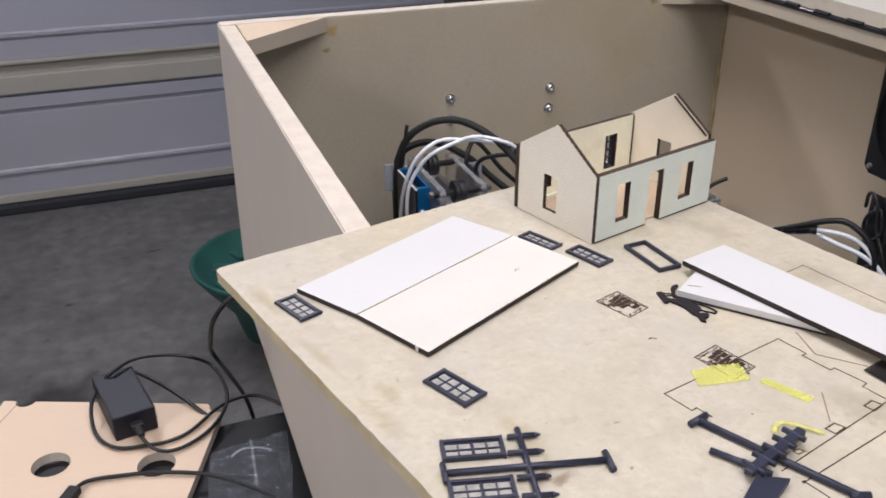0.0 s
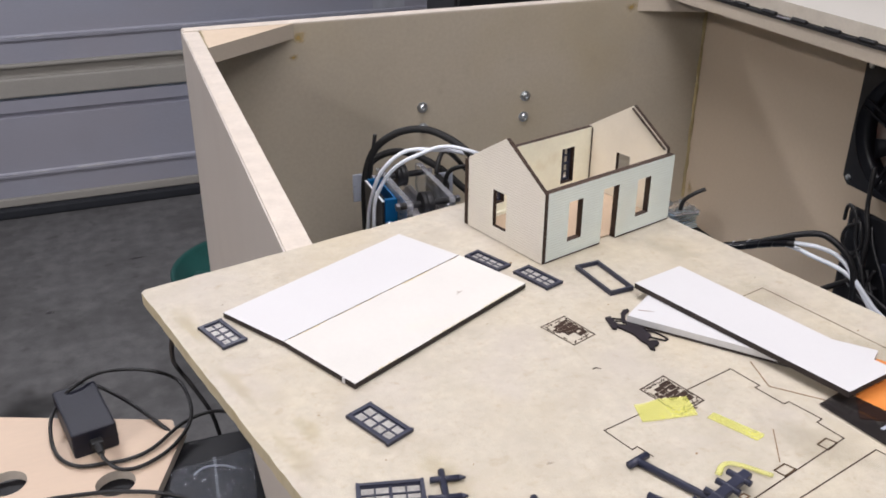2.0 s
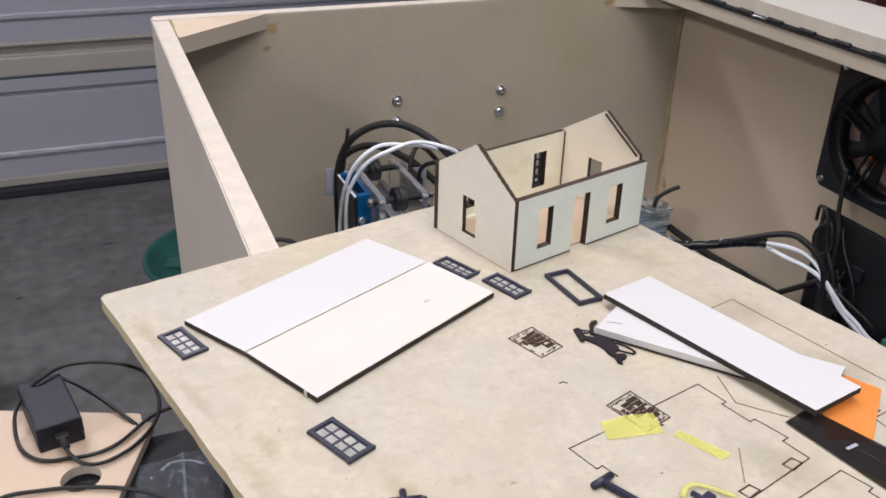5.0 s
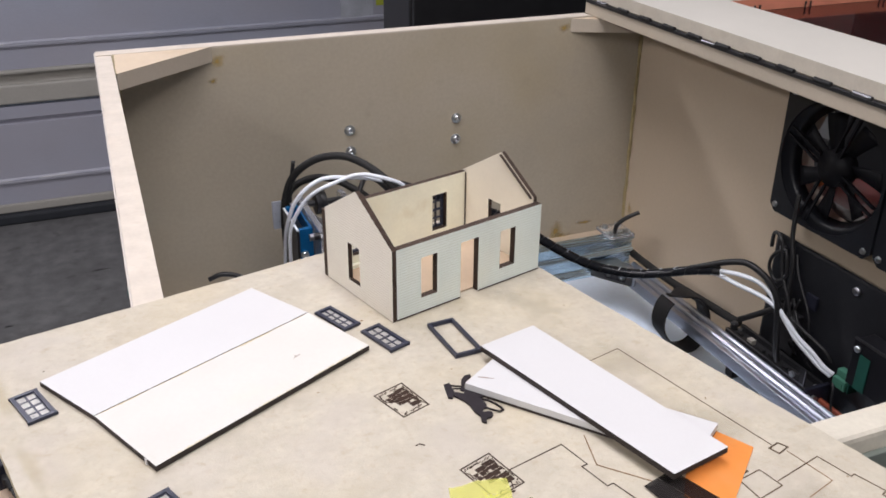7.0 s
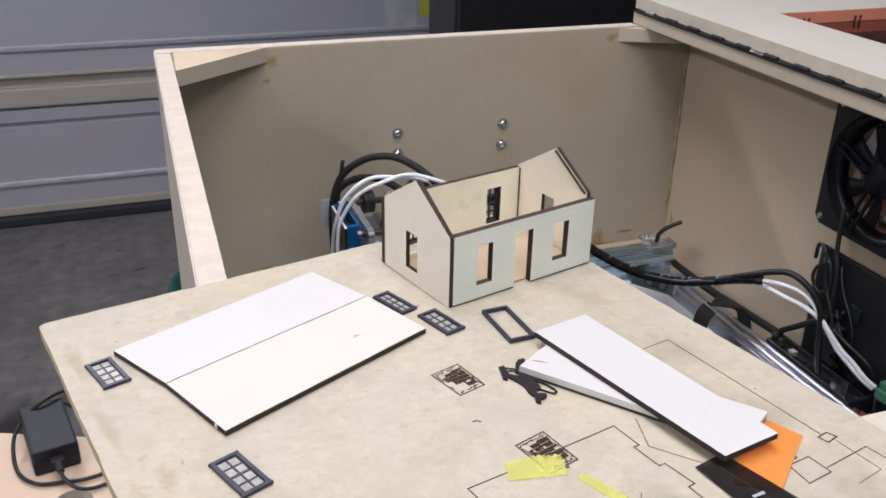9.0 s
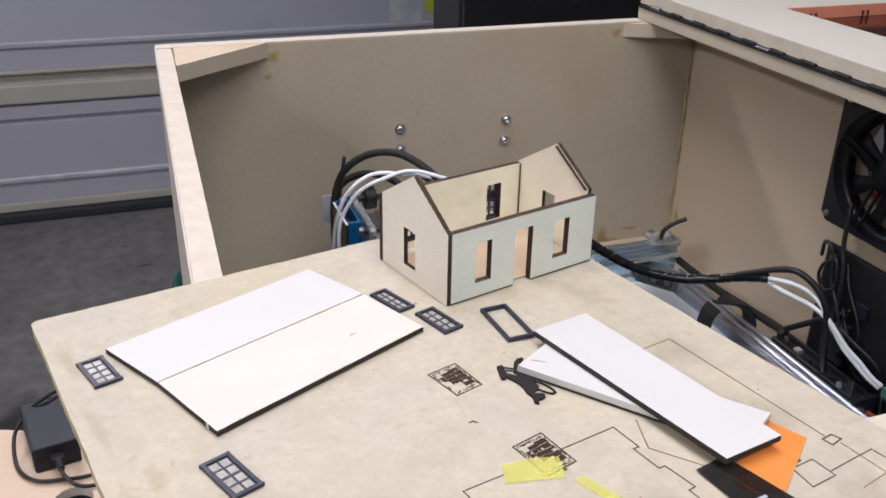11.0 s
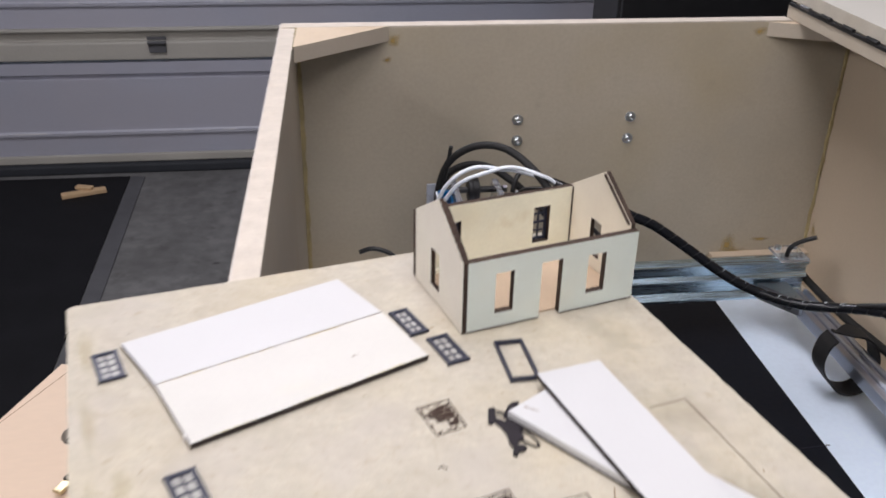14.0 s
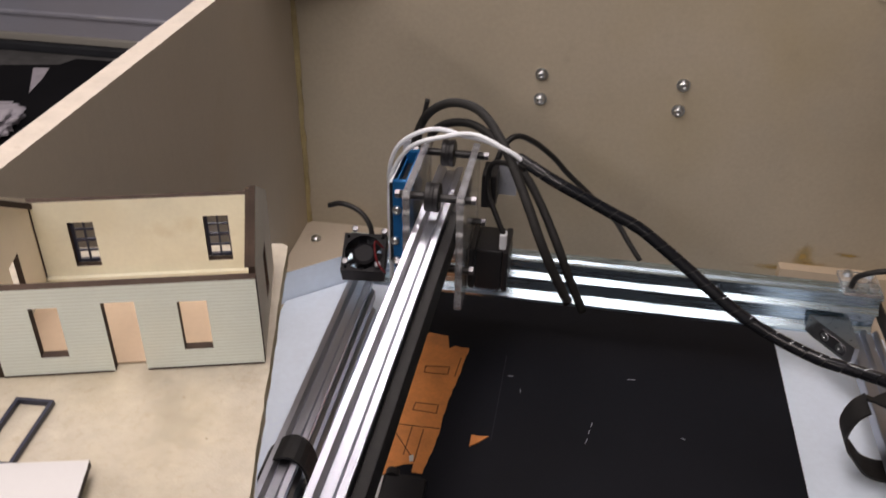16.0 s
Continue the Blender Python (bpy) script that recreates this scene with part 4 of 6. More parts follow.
# thin dark line along the foot of the front wall
for xa, xb in ((HT, 0.0440), (0.0571, HL - 0.0004)):
    part("base_line", box(xa, xb, -0.0004, -0.0001, 0.0001, 0.0006), M["char_brown"], house)
# floor plate is added so that the openings show a peach tone
part("floor_plate", box(HT + 0.0005, HL - HT - 0.0005, 0.0043, HW - 0.0036, 0.0, 0.0008), M["peach"], house, "peach-tan floor plate added inside")
part("floor_strip", box(HT + 0.001, HL - HT - 0.001, HW - 0.0058, HW - 0.0036, 0.0, 0.0028), M["ivory"], house)

part("corner_seam", box(HL - HT - 0.0007, HL - HT - 0.0001, HW - 0.0042, HW - 0.0036, 0.003, HE - 0.0005), M["char_brown"], house)
part("corner_seam", box(HT + 0.0001, HT + 0.0006, HW - 0.0041, HW - 0.0036, 0.003, HE - 0.0005), M["char_brown"], house)


def casting(w, l, t, cols=2, rows=4, bar=0.0007, edge=0.0013, sill=True):
    """A double-hung window moulding lying flat: frame, glazing bars, sill ears."""
    px, py = (w - 2 * edge - (cols - 1) * bar) / cols, (l - 2 * edge - (rows - 2) * bar - 0.0013) / rows
    holes, y = [], -l / 2 + edge
    for r in range(rows):
        for c in range(cols):
            x = -w / 2 + edge + c * (px + bar)
            holes.append(rect(x, x + px, y, y + py))
        y += py + (0.0013 if r == rows // 2 - 1 else bar)
    e = 0.0004 if sill else 0
    outer = [(-w / 2 - e, -l / 2), (w / 2 + e, -l / 2), (w / 2 + e, -l / 2 + 0.0012), (w / 2, -l / 2 + 0.0012), (w / 2, l / 2 - 0.001), (w / 2 + e * 0.7, l / 2 - 0.001),
             (w / 2 + e * 0.7, l / 2), (-w / 2 - e * 0.7, l / 2), (-w / 2 - e * 0.7, l / 2 - 0.001), (-w / 2, l / 2 - 0.001), (-w / 2, -l / 2 + 0.0012), (-w / 2 - e, -l / 2 + 0.0012)]
    bm = plate(outer, holes, 0, t * 0.55)
    rim = plate(outer, [rect(-w / 2 + edge * 0.8, w / 2 - edge * 0.8, -l / 2 + edge * 0.8, l / 2 - edge * 0.8)], t * 0.55, t)
    return merge(bm, rim)


for hx in (0.0222, 0.0796):
    part("window_frame", move(casting(0.0112, 0.0228, 0.0022, sill=False), frame_of((-1, 0, 0), (0, 0, 1), (0, 1, 0), (hx, HW + 0.0001, 0.0190))), [M["navy"]] * 3, house, "dark moulded window with glazing bars")

# ---- loose pieces on the board ----
def quad_sheet(name, corners, z0, z1, mats, label, category, group=""):
    cx, cy = sum(c[0] for c in corners) / len(corners), sum(c[1] for c in corners) / len(corners)
    return single(name, plate([(x - cx, y - cy) for x, y in corners], [], 0, z1 - z0), mats, label, category, group, m=pose(cx, cy, z0))


quad_sheet("roof_panel", [(0.0714, 0.4012), (0.1792, 0.4552), (0.2012, 0.4182), (0.0930, 0.3652)], BZ + 0.0003, BZ + 0.0030, [M["white_card"], M["char"], M["white_card"]], "white roof panel with dark laser-cut edges, flat on the board", "panel", "roof panels")
near = thing("roof_panel", pose(0.1565, 0.3675, BZ + 0.0003), "cream-tinged roof panel with dark laser-cut edges, flat on the board", "panel", "roof panels")
wpart("sheet", plate([(0.09328, 0.36465), (0.20145, 0.41765), (0.2212, 0.3758), (0.1143, 0.3208)], [], BZ + 0.0003, BZ + 0.0031), [M["cream_card"], M["char"], M["cream_card"]], near)
wpart("pencil_mark", merge(rod_flat(0.1840, 0.3780, 0.1875, 0.3800, 0.0003, BZ + 0.00315, BZ + 0.0032), rod_flat(0.1850, 0.3800, 0.1860, 0.3790, 0.0003, BZ + 0.00315, BZ + 0.0032)), M["burn_light"], near)


def scorch(a, b, side, f0, f1, wide, seed):
    """Uneven yellow scorching along a laser-cut edge."""
    rs = random.Random(seed)
    d = (Vector(b) - Vector(a))
    nrm = Vector((-d.y, d.x)).normalized() * side
    low, high = [], []
    for k in range(15):
        p = Vector(a) + d * (f0 + (f1 - f0) * k / 14)
        low.append(tuple(p + nrm * 0.0001))
        high.append(tuple(p + nrm * (0.0002 + wide * rs.random() * math.sin(math.pi * (k + 0.5) / 15))))
    wpart("scorch_mark", plate(low + high[::-1], [], BZ + 0.00312, BZ + 0.00316), [M["scorch"]] * 3, near)


for k, (f0, f1, wide) in enumerate(((0.02, 0.22, 0.0010), (0.24, 0.52, 0.0008), (0.55, 0.88, 0.0013), (0.9, 0.98, 0.0006))):
    scorch((0.09328, 0.36465), (0.20145, 0.41765), -1, f0, f1, wide, k)
for k, (f0, f1, wide) in enumerate(((0.05, 0.25, 0.0007), (0.4, 0.62, 0.0006), (0.7, 0.97, 0.0009))):
    scorch((0.1143, 0.3208), (0.2212, 0.3758), 1, f0, f1, wide, k + 9)
wpart("tape_scrap", box(-0.0007, 0.0007, -0.0004, 0.0004, 0, 0.0026), M["white_card"], near).matrix_basis = pose(0.1111, 0.3273, BZ + 0.0003, 0, 0, -63)
under = thing("white_strip", pose(0.296, 0.293, BZ + 0.0018), "white card strip lying under another strip", "card strip", "card strips")
wpart("sheet", plate([(0.2515, 0.3270), (0.2730, 0.3415), (0.3405, 0.2600), (0.3180, 0.2450)], [], BZ + 0.0014, BZ + 0.0046), [M["white_card"]] * 3, under)
# dark layer that draws the thin line along the strip's foot
wpart("backing", plate([(0.2513, 0.3268), (0.2730, 0.3415), (0.3405, 0.2600), (0.3178, 0.2448)], [], BZ + 0.0003, BZ + 0.00138), [M["char"]] * 3, under, "dark lower layer")
wpart("pencil_mark", merge(rod_flat(0.2592, 0.3292, 0.2632, 0.3268, 0.0005, BZ + 0.00462, BZ + 0.00468), rod_flat(0.2618, 0.3274, 0.2650, 0.3256, 0.0003, BZ + 0.00462, BZ + 0.00468)), M["burn_light"], under)
upper = thing("white_strip", pose(0.302, 0.297, BZ + 0.0048), "white strip with a dark laser-cut edge, lying across another", "card strip", "card strips")
strip = [(0.2690, 0.3490), (0.3012, 0.3568), (0.3316, 0.2424), (0.3013, 0.2364)]
wpart("core", plate(strip, [], BZ + 0.0048, BZ + 0.0074), [M["white_card"], M["char"], M["white_card"]], upper, "card core with charred edges")
wpart("white_face", plate(strip, [], BZ + 0.00741, BZ + 0.0077), [M["white_card"], M["char"], M["white_card"]], upper)
quad_sheet("orange_card", [(0.3338, 0.2678), (0.3407, 0.2590), (0.3480, 0.2452), (0.3172, 0.2195), (0.3120, 0.2215), (0.3005, 0.2280), (0.3095, 0.2392)], BZ + 0.0001, BZ + 0.0006, [M["orange"], M["orange"], M["orange"]], "bright orange card offcut under a white strip", "card")
film = thing("film_offcut", pose(0.303, 0.22, BZ + 0.0002), "dark glossy film offcut, torn at one end", "film")
wpart("film_strip", plate([(0.2915, 0.2413), (0.2991, 0.2433), (0.3154, 0.1965), (0.3098, 0.1960), (0.3068, 0.1985), (0.3052, 0.1945), (0.2996, 0.1955), (0.2976, 0.2066)], [], BZ + 0.0007, BZ + 0.0010), [M["tinted_film"]] * 3, film)
wpart("film_strip", plate([(0.2995, 0.2435), (0.3073, 0.2455), (0.3241, 0.2000), (0.3221, 0.1975), (0.3158, 0.1967)], [], BZ + 0.0007, BZ + 0.00095), [M["tinted_film"]] * 3, film)
wpart("tape_scrap", plate([(0.2976, 0.2086), (0.2993, 0.2040), (0.3022, 0.1985), (0.3044, 0.1962), (0.3032, 0.1948), (0.3003, 0.1958), (0.2983, 0.2030)], [], BZ + 0.0005, BZ + 0.0007), [M["tape"]] * 3, film, "torn yellow tape")
wpart("white_sliver", box(-0.003, 0.003, -0.0007, 0.0007, BZ + 0.0011, BZ + 0.0013), M["grey_tag"], film).matrix_basis = pose(0.3055, 0.2190, 0, 0, 0, 8)
quad_sheet("masking_tape", [(0.2194, 0.2688), (0.2242, 0.2680), (0.2308, 0.2688), (0.2432, 0.2660), (0.2420, 0.2597), (0.2402, 0.2536), (0.2165, 0.2575)], BZ + 0.0003, BZ + 0.0005, [M["tape"]] * 3, "torn piece of pale yellow masking tape on the board", "tape", "tape pieces")
quad_sheet("masking_tape", [(0.2428, 0.2508), (0.2473, 0.2528), (0.2575, 0.2334), (0.2558, 0.2322), (0.2522, 0.2314)], BZ + 0.0002, BZ + 0.0004, [M["tape"]] * 3, "narrow strip of pale yellow masking tape on the board", "tape", "tape pieces")
curl = tube([(0.2245, 0.2190, BZ + 0.003), (0.2293, 0.2225, BZ + 0.0045), (0.2350, 0.2215, BZ + 0.003), (0.2440, 0.2120, BZ + 0.0012)], 0.0013, 6, 6)
for v in curl.verts:
    v.co.z = BZ + 0.0003 + (v.co.z - BZ) * 0.35
single("masking_tape", curl, M["tape"], "curled scrap of yellow masking tape", "tape", "tape pieces", smooth=True)

for cx, cy, ang, l, w in ((0.0683, 0.3850, -69, 0.0240, 0.0122), (0.1165, 0.2938, -66, 0.0258, 0.0130), (0.2147, 0.4098, -67, 0.0245, 0.0102), (0.2318, 0.3830, -70, 0.0246, 0.0114)):
    win = thing("window_casting", pose(cx, cy, BZ + 0.0003, 0, 0, ang + 90), "loose navy-grey moulded window with eight milky panes", "window casting", "window castings")
    part("frame", casting(w, l, 0.0015, bar=0.0009, edge=0.0023), [M["navy"]] * 3, win)
    part("glazing", box(-w / 2 + 0.001, w / 2 - 0.001, -l / 2 + 0.001, l / 2 - 0.001, 0.0001, 0.0006), M["glazing"], win, "milky clear glazing")
single("door_frame_casting", plate([(-0.0073, -0.0160), (0.0073, -0.0160), (0.0073, 0.0168), (-0.0073, 0.0168)], [rect(-0.0059, 0.0059, -0.0146, 0.0155)], 0, 0.0022), [M["navy"]] * 3, "loose navy-grey open door frame casting", "door frame", m=pose(0.2640, 0.3695, BZ + 0.0003, 0, 0, 4))
star = [(0.2420, 0.3240), (0.2438, 0.3340), (0.2468, 0.3343), (0.2464, 0.3300), (0.2462, 0.3268), (0.2500, 0.3240), (0.2512, 0.3282), (0.2540, 0.3250), (0.2580, 0.3202), (0.2570, 0.3190), (0.2546, 0.3186), (0.2556, 0.3160), (0.2560, 0.3130), (0.2552, 0.3112), (0.2530, 0.3106), (0.2522, 0.3084),
        (0.2548, 0.3078), (0.2558, 0.3072), (0.2556, 0.3052), (0.2540, 0.3040), (0.2516, 0.3036), (0.2506, 0.3008), (0.2490, 0.3024), (0.2500, 0.3066), (0.2488, 0.3102), (0.2489, 0.3150), (0.2480, 0.3185), (0.2462, 0.3222), (0.2448, 0.3250), (0.2438, 0.3230)]
ear = [(0.2530, 0.3350), (0.2556, 0.3374), (0.2586, 0.3376), (0.2582, 0.3358), (0.2552, 0.3338), (0.2530, 0.3310), (0.2506, 0.3262), (0.2494, 0.3275)]
wing = [(0.2550, 0.3186), (0.2580, 0.3160), (0.2600, 0.3125), (0.2612, 0.3092), (0.2613, 0.3070), (0.2596, 0.3064), (0.2574, 0.3084), (0.2552, 0.3110)]
curl = [(0.2466, 0.3330), (0.2486, 0.3316), (0.2512, 0.3304), (0.2516, 0.3288), (0.2490, 0.3292), (0.2470, 0.3300)]
here = lambda pts: [(x - 0.253, y - 0.318) for x, y in pts]
lines = [rod_flat(*a, *b, w, z, z + 0.0006) for pts, w, z in ((here(wing), 0.0007, 0.00015), (here(curl), 0.0004, 0.0001)) for a, b in zip(pts, pts[1:])]
cut = merge(plate(here(star), [], 0, 0.0010), plate(here(ear), [], 0.0001, 0.0009), *lines)
single("charred_cutout", cut, [M["char_black"]] * 3, "small black jagged laser-cut silhouette scrap", "cutout", m=pose(0.253, 0.318, BZ + 0.0003))


# sprues: moulded frames with castings still on them
def sprue_bar(parent, pts, w=0.0028, h=0.0026, z=BZ + 0.0016):
    for (xa, ya), (xb, yb) in zip(pts, pts[1:]):
        wpart("runner", cyl((xa, ya, z), (xb, yb, z), w * 0.42, 12), M["navy"], parent, "", True)


spr = thing("casting_sprue", pose(0.12, 0.24, BZ), "navy-grey plastic sprue holding two window castings", "sprue", "sprues")
sprue_bar(spr, [(0.1292, 0.2575), (0.1180, 0.2110)], 0.0032)
sprue_bar(spr, [(0.0930, 0.2430), (0.1540, 0.2280)], 0.0032)
sprue_bar(spr, [(0.1551, 0.2325), (0.1531, 0.2220)], 0.0032)
sprue_bar(spr, [(0.0937, 0.2485), (0.0914, 0.2380)], 0.0028)
for (xa, ya), (xb, yb) in (((0.1235, 0.2542), (0.1340, 0.2518)), ((0.1195, 0.2452), (0.1312, 0.2422)), ((0.1170, 0.2312), (0.1272, 0.2282)), ((0.1145, 0.2215), (0.1252, 0.2182))):
    sprue_bar(spr, [(xa, ya), (xb, yb)], 0.0028)
    wpart("gate", cyl((xb, yb, BZ + 0.0016), (xb + 0.0024, yb - 0.0007, BZ + 0.0016), 0.0013, 12, 0.0004), M["navy"], spr, "", True)
for cx, cy in ((0.1080, 0.2528), (0.1024, 0.2299)):
    held = wpart("window_casting", move(casting(0.0115, 0.0250, 0.0020, bar=0.0006, edge=0.0018), pose(cx, cy, BZ + 0.0003, 0, 0, 76)), [M["navy"]] * 3, spr)
    wpart("glazing", move(box(-0.0045, 0.0045, -0.0112, 0.0112, 0.0001, 0.0005), pose(cx, cy, BZ + 0.0003, 0, 0, 76)), M["glazing"], held, "milky clear glazing")

spr2 = thing("casting_sprue", pose(0.21, 0.21, BZ), "navy-grey plastic sprue of crossed runners with a solid flag", "sprue", "sprues")
sprue_bar(spr2, [(0.2002, 0.2369), (0.2303, 0.1755)], 0.0036, 0.0034)
sprue_bar(spr2, [(0.1961, 0.2349), (0.2058, 0.2379)], 0.0036, 0.0036, BZ + 0.0018)
sprue_bar(spr2, [(0.1941, 0.2187), (0.2073, 0.1985)], 0.0032, 0.0032)
wpart("crossbar", rod((0.1971, 0.2000, BZ + 0.0042), (0.2328, 0.2132, BZ + 0.0042), 0.0040, 0.0026), M["navy"], spr2)
for k in range(5):
    x, y = 0.2010 + k * 0.0068, 0.2018 + k * 0.0026
    sprue_bar(spr2, [(x - 0.0018, y + 0.0044), (x + 0.0018, y - 0.0044)], 0.0030, 0.0026, BZ + 0.0044)
wpart("flag", plate([(0.2000, 0.1990), (0.2110, 0.1932), (0.1880, 0.1795), (0.1775, 0.1835)], [], BZ + 0.0008, BZ + 0.0030), [M["navy"]] * 3, spr2)
sprue_bar(spr2, [(0.2267, 0.1790), (0.2333, 0.1765)], 0.0036, 0.0034)


# ---- the laser cutter in the box ----
BED = 1.000
single("bed_board", plate([(0.185, 0.285), (0.80, 0.285), (0.80, 0.99), (0.76, 1.03), (0.270, 1.0395), (0.150, 0.9385), (0.150, 0.40)], [], 0.9945, BED - 0.001), [M["bed_white"]] * 3, "white board laid on the box floor under the machine", "board")
sheet = thing("black_sheet", pose(0.5, 0.65, BED - 0.0008), "matt black sheet covering the laser bed", "sheet")
wpart("sheet", plate([(0.296, 0.31), (0.684, 0.31), (0.6825, 0.998), (0.300, 0.998)], [], BED - 0.0008, BED + 0.0010), [M["black_sheet"]] * 3, sheet)
wpart("seam", rod_flat(0.4045, 0.887, 0.4035, 0.764, 0.0007, BED + 0.0011, BED + 0.0013), M["dark_plastic"], sheet)
wpart("seam", rod_flat(0.56, 0.692, 0.688, 0.700, 0.0012, BED + 0.0011, BED + 0.0014), M["dark_plastic"], sheet)
for x, y, a, l in ((0.4240, 0.836, 100, 0.005), (0.579, 0.798, -20, 0.006), (0.4945, 0.801, 78, 0.007), (0.4925, 0.791, 76, 0.007), (0.4905, 0.779, 74, 0.008), (0.532, 0.873, 4, 0.010), (0.412, 0.856, 8, 0.006)):
    wpart("paper_sliver", move(box(-l * 0.4, l * 0.4, -0.0003, 0.0003, 0, 0.0005), pose(x, y, BED + 0.0012, 0, 0, a)), M["grey_tag"], sheet)

ocard = thing("orange_sheet", pose(0.33, 0.80, BED + 0.0011), "scorched orange card scrap with cut-out outlines on the black sheet", "card")
wpart("card", plate(ragged([(0.290, 0.880), (0.311, 0.895), (0.320, 0.909), (0.340, 0.907), (0.3445, 0.887), (0.350, 0.892), (0.365, 0.891), (0.360, 0.838), (0.356, 0.805), (0.354, 0.751), (0.349, 0.712), (0.339, 0.712), (0.339, 0.722), (0.331, 0.720), (0.320, 0.714), (0.317, 0.706), (0.286, 0.702)], 0.006, 0.0007, 31), [], BED + 0.0012, BED + 0.0022), [M["orange_burnt"]] * 3, ocard)
for pts in (((0.3255, 0.8545), (0.3495, 0.8575), (0.3495, 0.8460), (0.3258, 0.8445), (0.3255, 0.8545)), ((0.3258, 0.7995), (0.3480, 0.8005), (0.3480, 0.7885), (0.3250, 0.7895), (0.3258, 0.7995)),
            ((0.3170, 0.873), (0.3150, 0.768), (0.3540, 0.769)), ((0.329, 0.769), (0.328, 0.731)), ((0.340, 0.765), (0.339, 0.724)), ((0.313, 0.760), (0.336, 0.729)), ((0.359, 0.873), (0.357, 0.845))):
    wpart("burnt_line", merge(*[rod_flat(*a, *b, 0.0009, BED + 0.0023, BED + 0.0025) for a, b in zip(pts, pts[1:])]), M["burn"], ocard)
wpart("loose_corner", plate([(0.3850, 0.767), (0.392, 0.7665), (0.4010, 0.768), (0.394, 0.760), (0.3850, 0.752)], [], BED + 0.0013, BED + 0.0023), [M["orange_burnt"]] * 3, ocard)
wpart("pale_chip", plate([(0.3335, 0.7295), (0.3372, 0.7320), (0.3385, 0.7245), (0.3350, 0.7232)], [], BED + 0.0024, BED + 0.0031), [M["white_card"]] * 3, ocard, "pale torn chip")
single("paper_scrap", plate([(0.296, 0.700), (0.316, 0.704), (0.3165, 0.676), (0.298, 0.672)], [], BED + 0.0012, BED + 0.0018), [M["white_card"]] * 3, "small white paper scrap beside the orange card", "paper")
single("black_clip", merge(box(0.3185, 0.356, 0.650, 0.697, BED + 0.0024, BED + 0.014, 0.003), cyl((0.3255, 0.694, BED + 0.012), (0.3255, 0.701, BED + 0.012), 0.006, 14), box(0.330, 0.350, 0.6972, 0.702, BED + 0.0026, BED + 0.009, 0.001)), M["black_plastic"], "black plastic clip block at the edge of the bed", "clip")

mach = thing("laser_cutter", pose(0.48, 0.62, BED), "desktop laser cutter of aluminium extrusions and clear acrylic plates", "laser cutter")
RZ, SZ = 1.0755, 1.0320
# two wide V-slots in the front, a groove along the top; the depth runs from the front face backwards
BACK_RAIL = [(0, 1.0460), (0, 1.0490), (0.0060, 1.0561), (0.0066, 1.0563), (0.0066, 1.0715), (0, 1.0742), (0, 1.0752), (0.0044, 1.0803), (0.0050, 1.0805), (0.0050, 1.0895), (0, 1.0918), (0, 1.0962),
             (0.0030, 1.0967), (0.0034, 1.0935), (0.0060, 1.0935), (0.0092, 1.0966), (0.0120, 1.0966), (0.0150, 1.0950), (0.0220, 1.0950), (0.0220, 1.0460)]
wpart("back_rail", extrusion(BACK_RAIL, frame_of((0, 1, 0), (1, 0, 0), (0, 0, 1), (0.228, 0.925, 0)), 0.532), M["alu_x"], mach, "double-slot aluminium rail")
wpart("side_rail", extrusion(slot_profile(0.025, 0.050), Matrix.Translation((0.2445, 0.305, SZ)), 0.6198), M["alu"], mach)
# the other side rail lies flat: two grooves along its top
FLAT_RAIL = [(0.737, 1.0400), (0.7625, 1.0400), (0.7645, 1.0420), (0.7645, 1.0570), (0.7620, 1.0570), (0.7601, 1.0550), (0.7596, 1.0525), (0.7545, 1.0525), (0.7535, 1.0570), (0.7506, 1.0570), (0.7485, 1.0548), (0.7480, 1.0520), (0.7405, 1.0520), (0.7395, 1.0570), (0.7358, 1.0570), (0.7350, 1.0560), (0.7350, 1.0430)]
wpart("side_rail", extrusion(FLAT_RAIL, Matrix.Translation((0, 0.305, 0)), 0.6198), M["alu"], mach)
wpart("front_rail", extrusion(slot_profile(0.022, 0.050), frame_of((0, 1, 0), (1, 0, 0), (0, 0, 1), (0.2285, 0.318, RZ + 0.007)), 0.530), M["alu_x"], mach)
# feet, corner plates, brackets
for fx, fy in ((0.2445, 0.36), (0.7520, 0.36), (0.2445, 0.90), (0.7520, 0.52)):
    wpart("foot", cyl((fx, fy, BED - 0.0009), (fx, fy, SZ - 0.0252 if fx < 0.5 else 1.0402), 0.0075, 14), M["acrylic_edge"], mach)
for cx0, cx1 in ((0.722, 0.758),):
    cp = wpart("corner_plate", plate([(cx0, 0.922), (cx1, 0.922), (cx1, 0.960), (cx0, 0.960)], [], RZ + 0.0215, RZ + 0.0255), [M["acrylic"], M["acrylic_edge"], M["acrylic"]], mach, "clear acrylic corner plate")
    for sx in (cx0 + 0.008, cx1 - 0.008):
        for sy in (0.930, 0.952):
            wpart("screw", lathe([(0.0042, 0.0), (0.0042, 0.004), (0.0022, 0.0042), (0.0020, 0.0020)], 12), M["steel"], cp).matrix_basis = pose(sx, sy, RZ + 0.0258)
br = wpart("angle_bracket", plate([(0.697, 0.9245), (0.7345, 0.9245), (0.7345, 0.876), (0.730, 0.876), (0.702, 0.915)], [], RZ - 0.0265, RZ - 0.006), [M["steel"]] * 3, mach, "cast aluminium corner bracket")
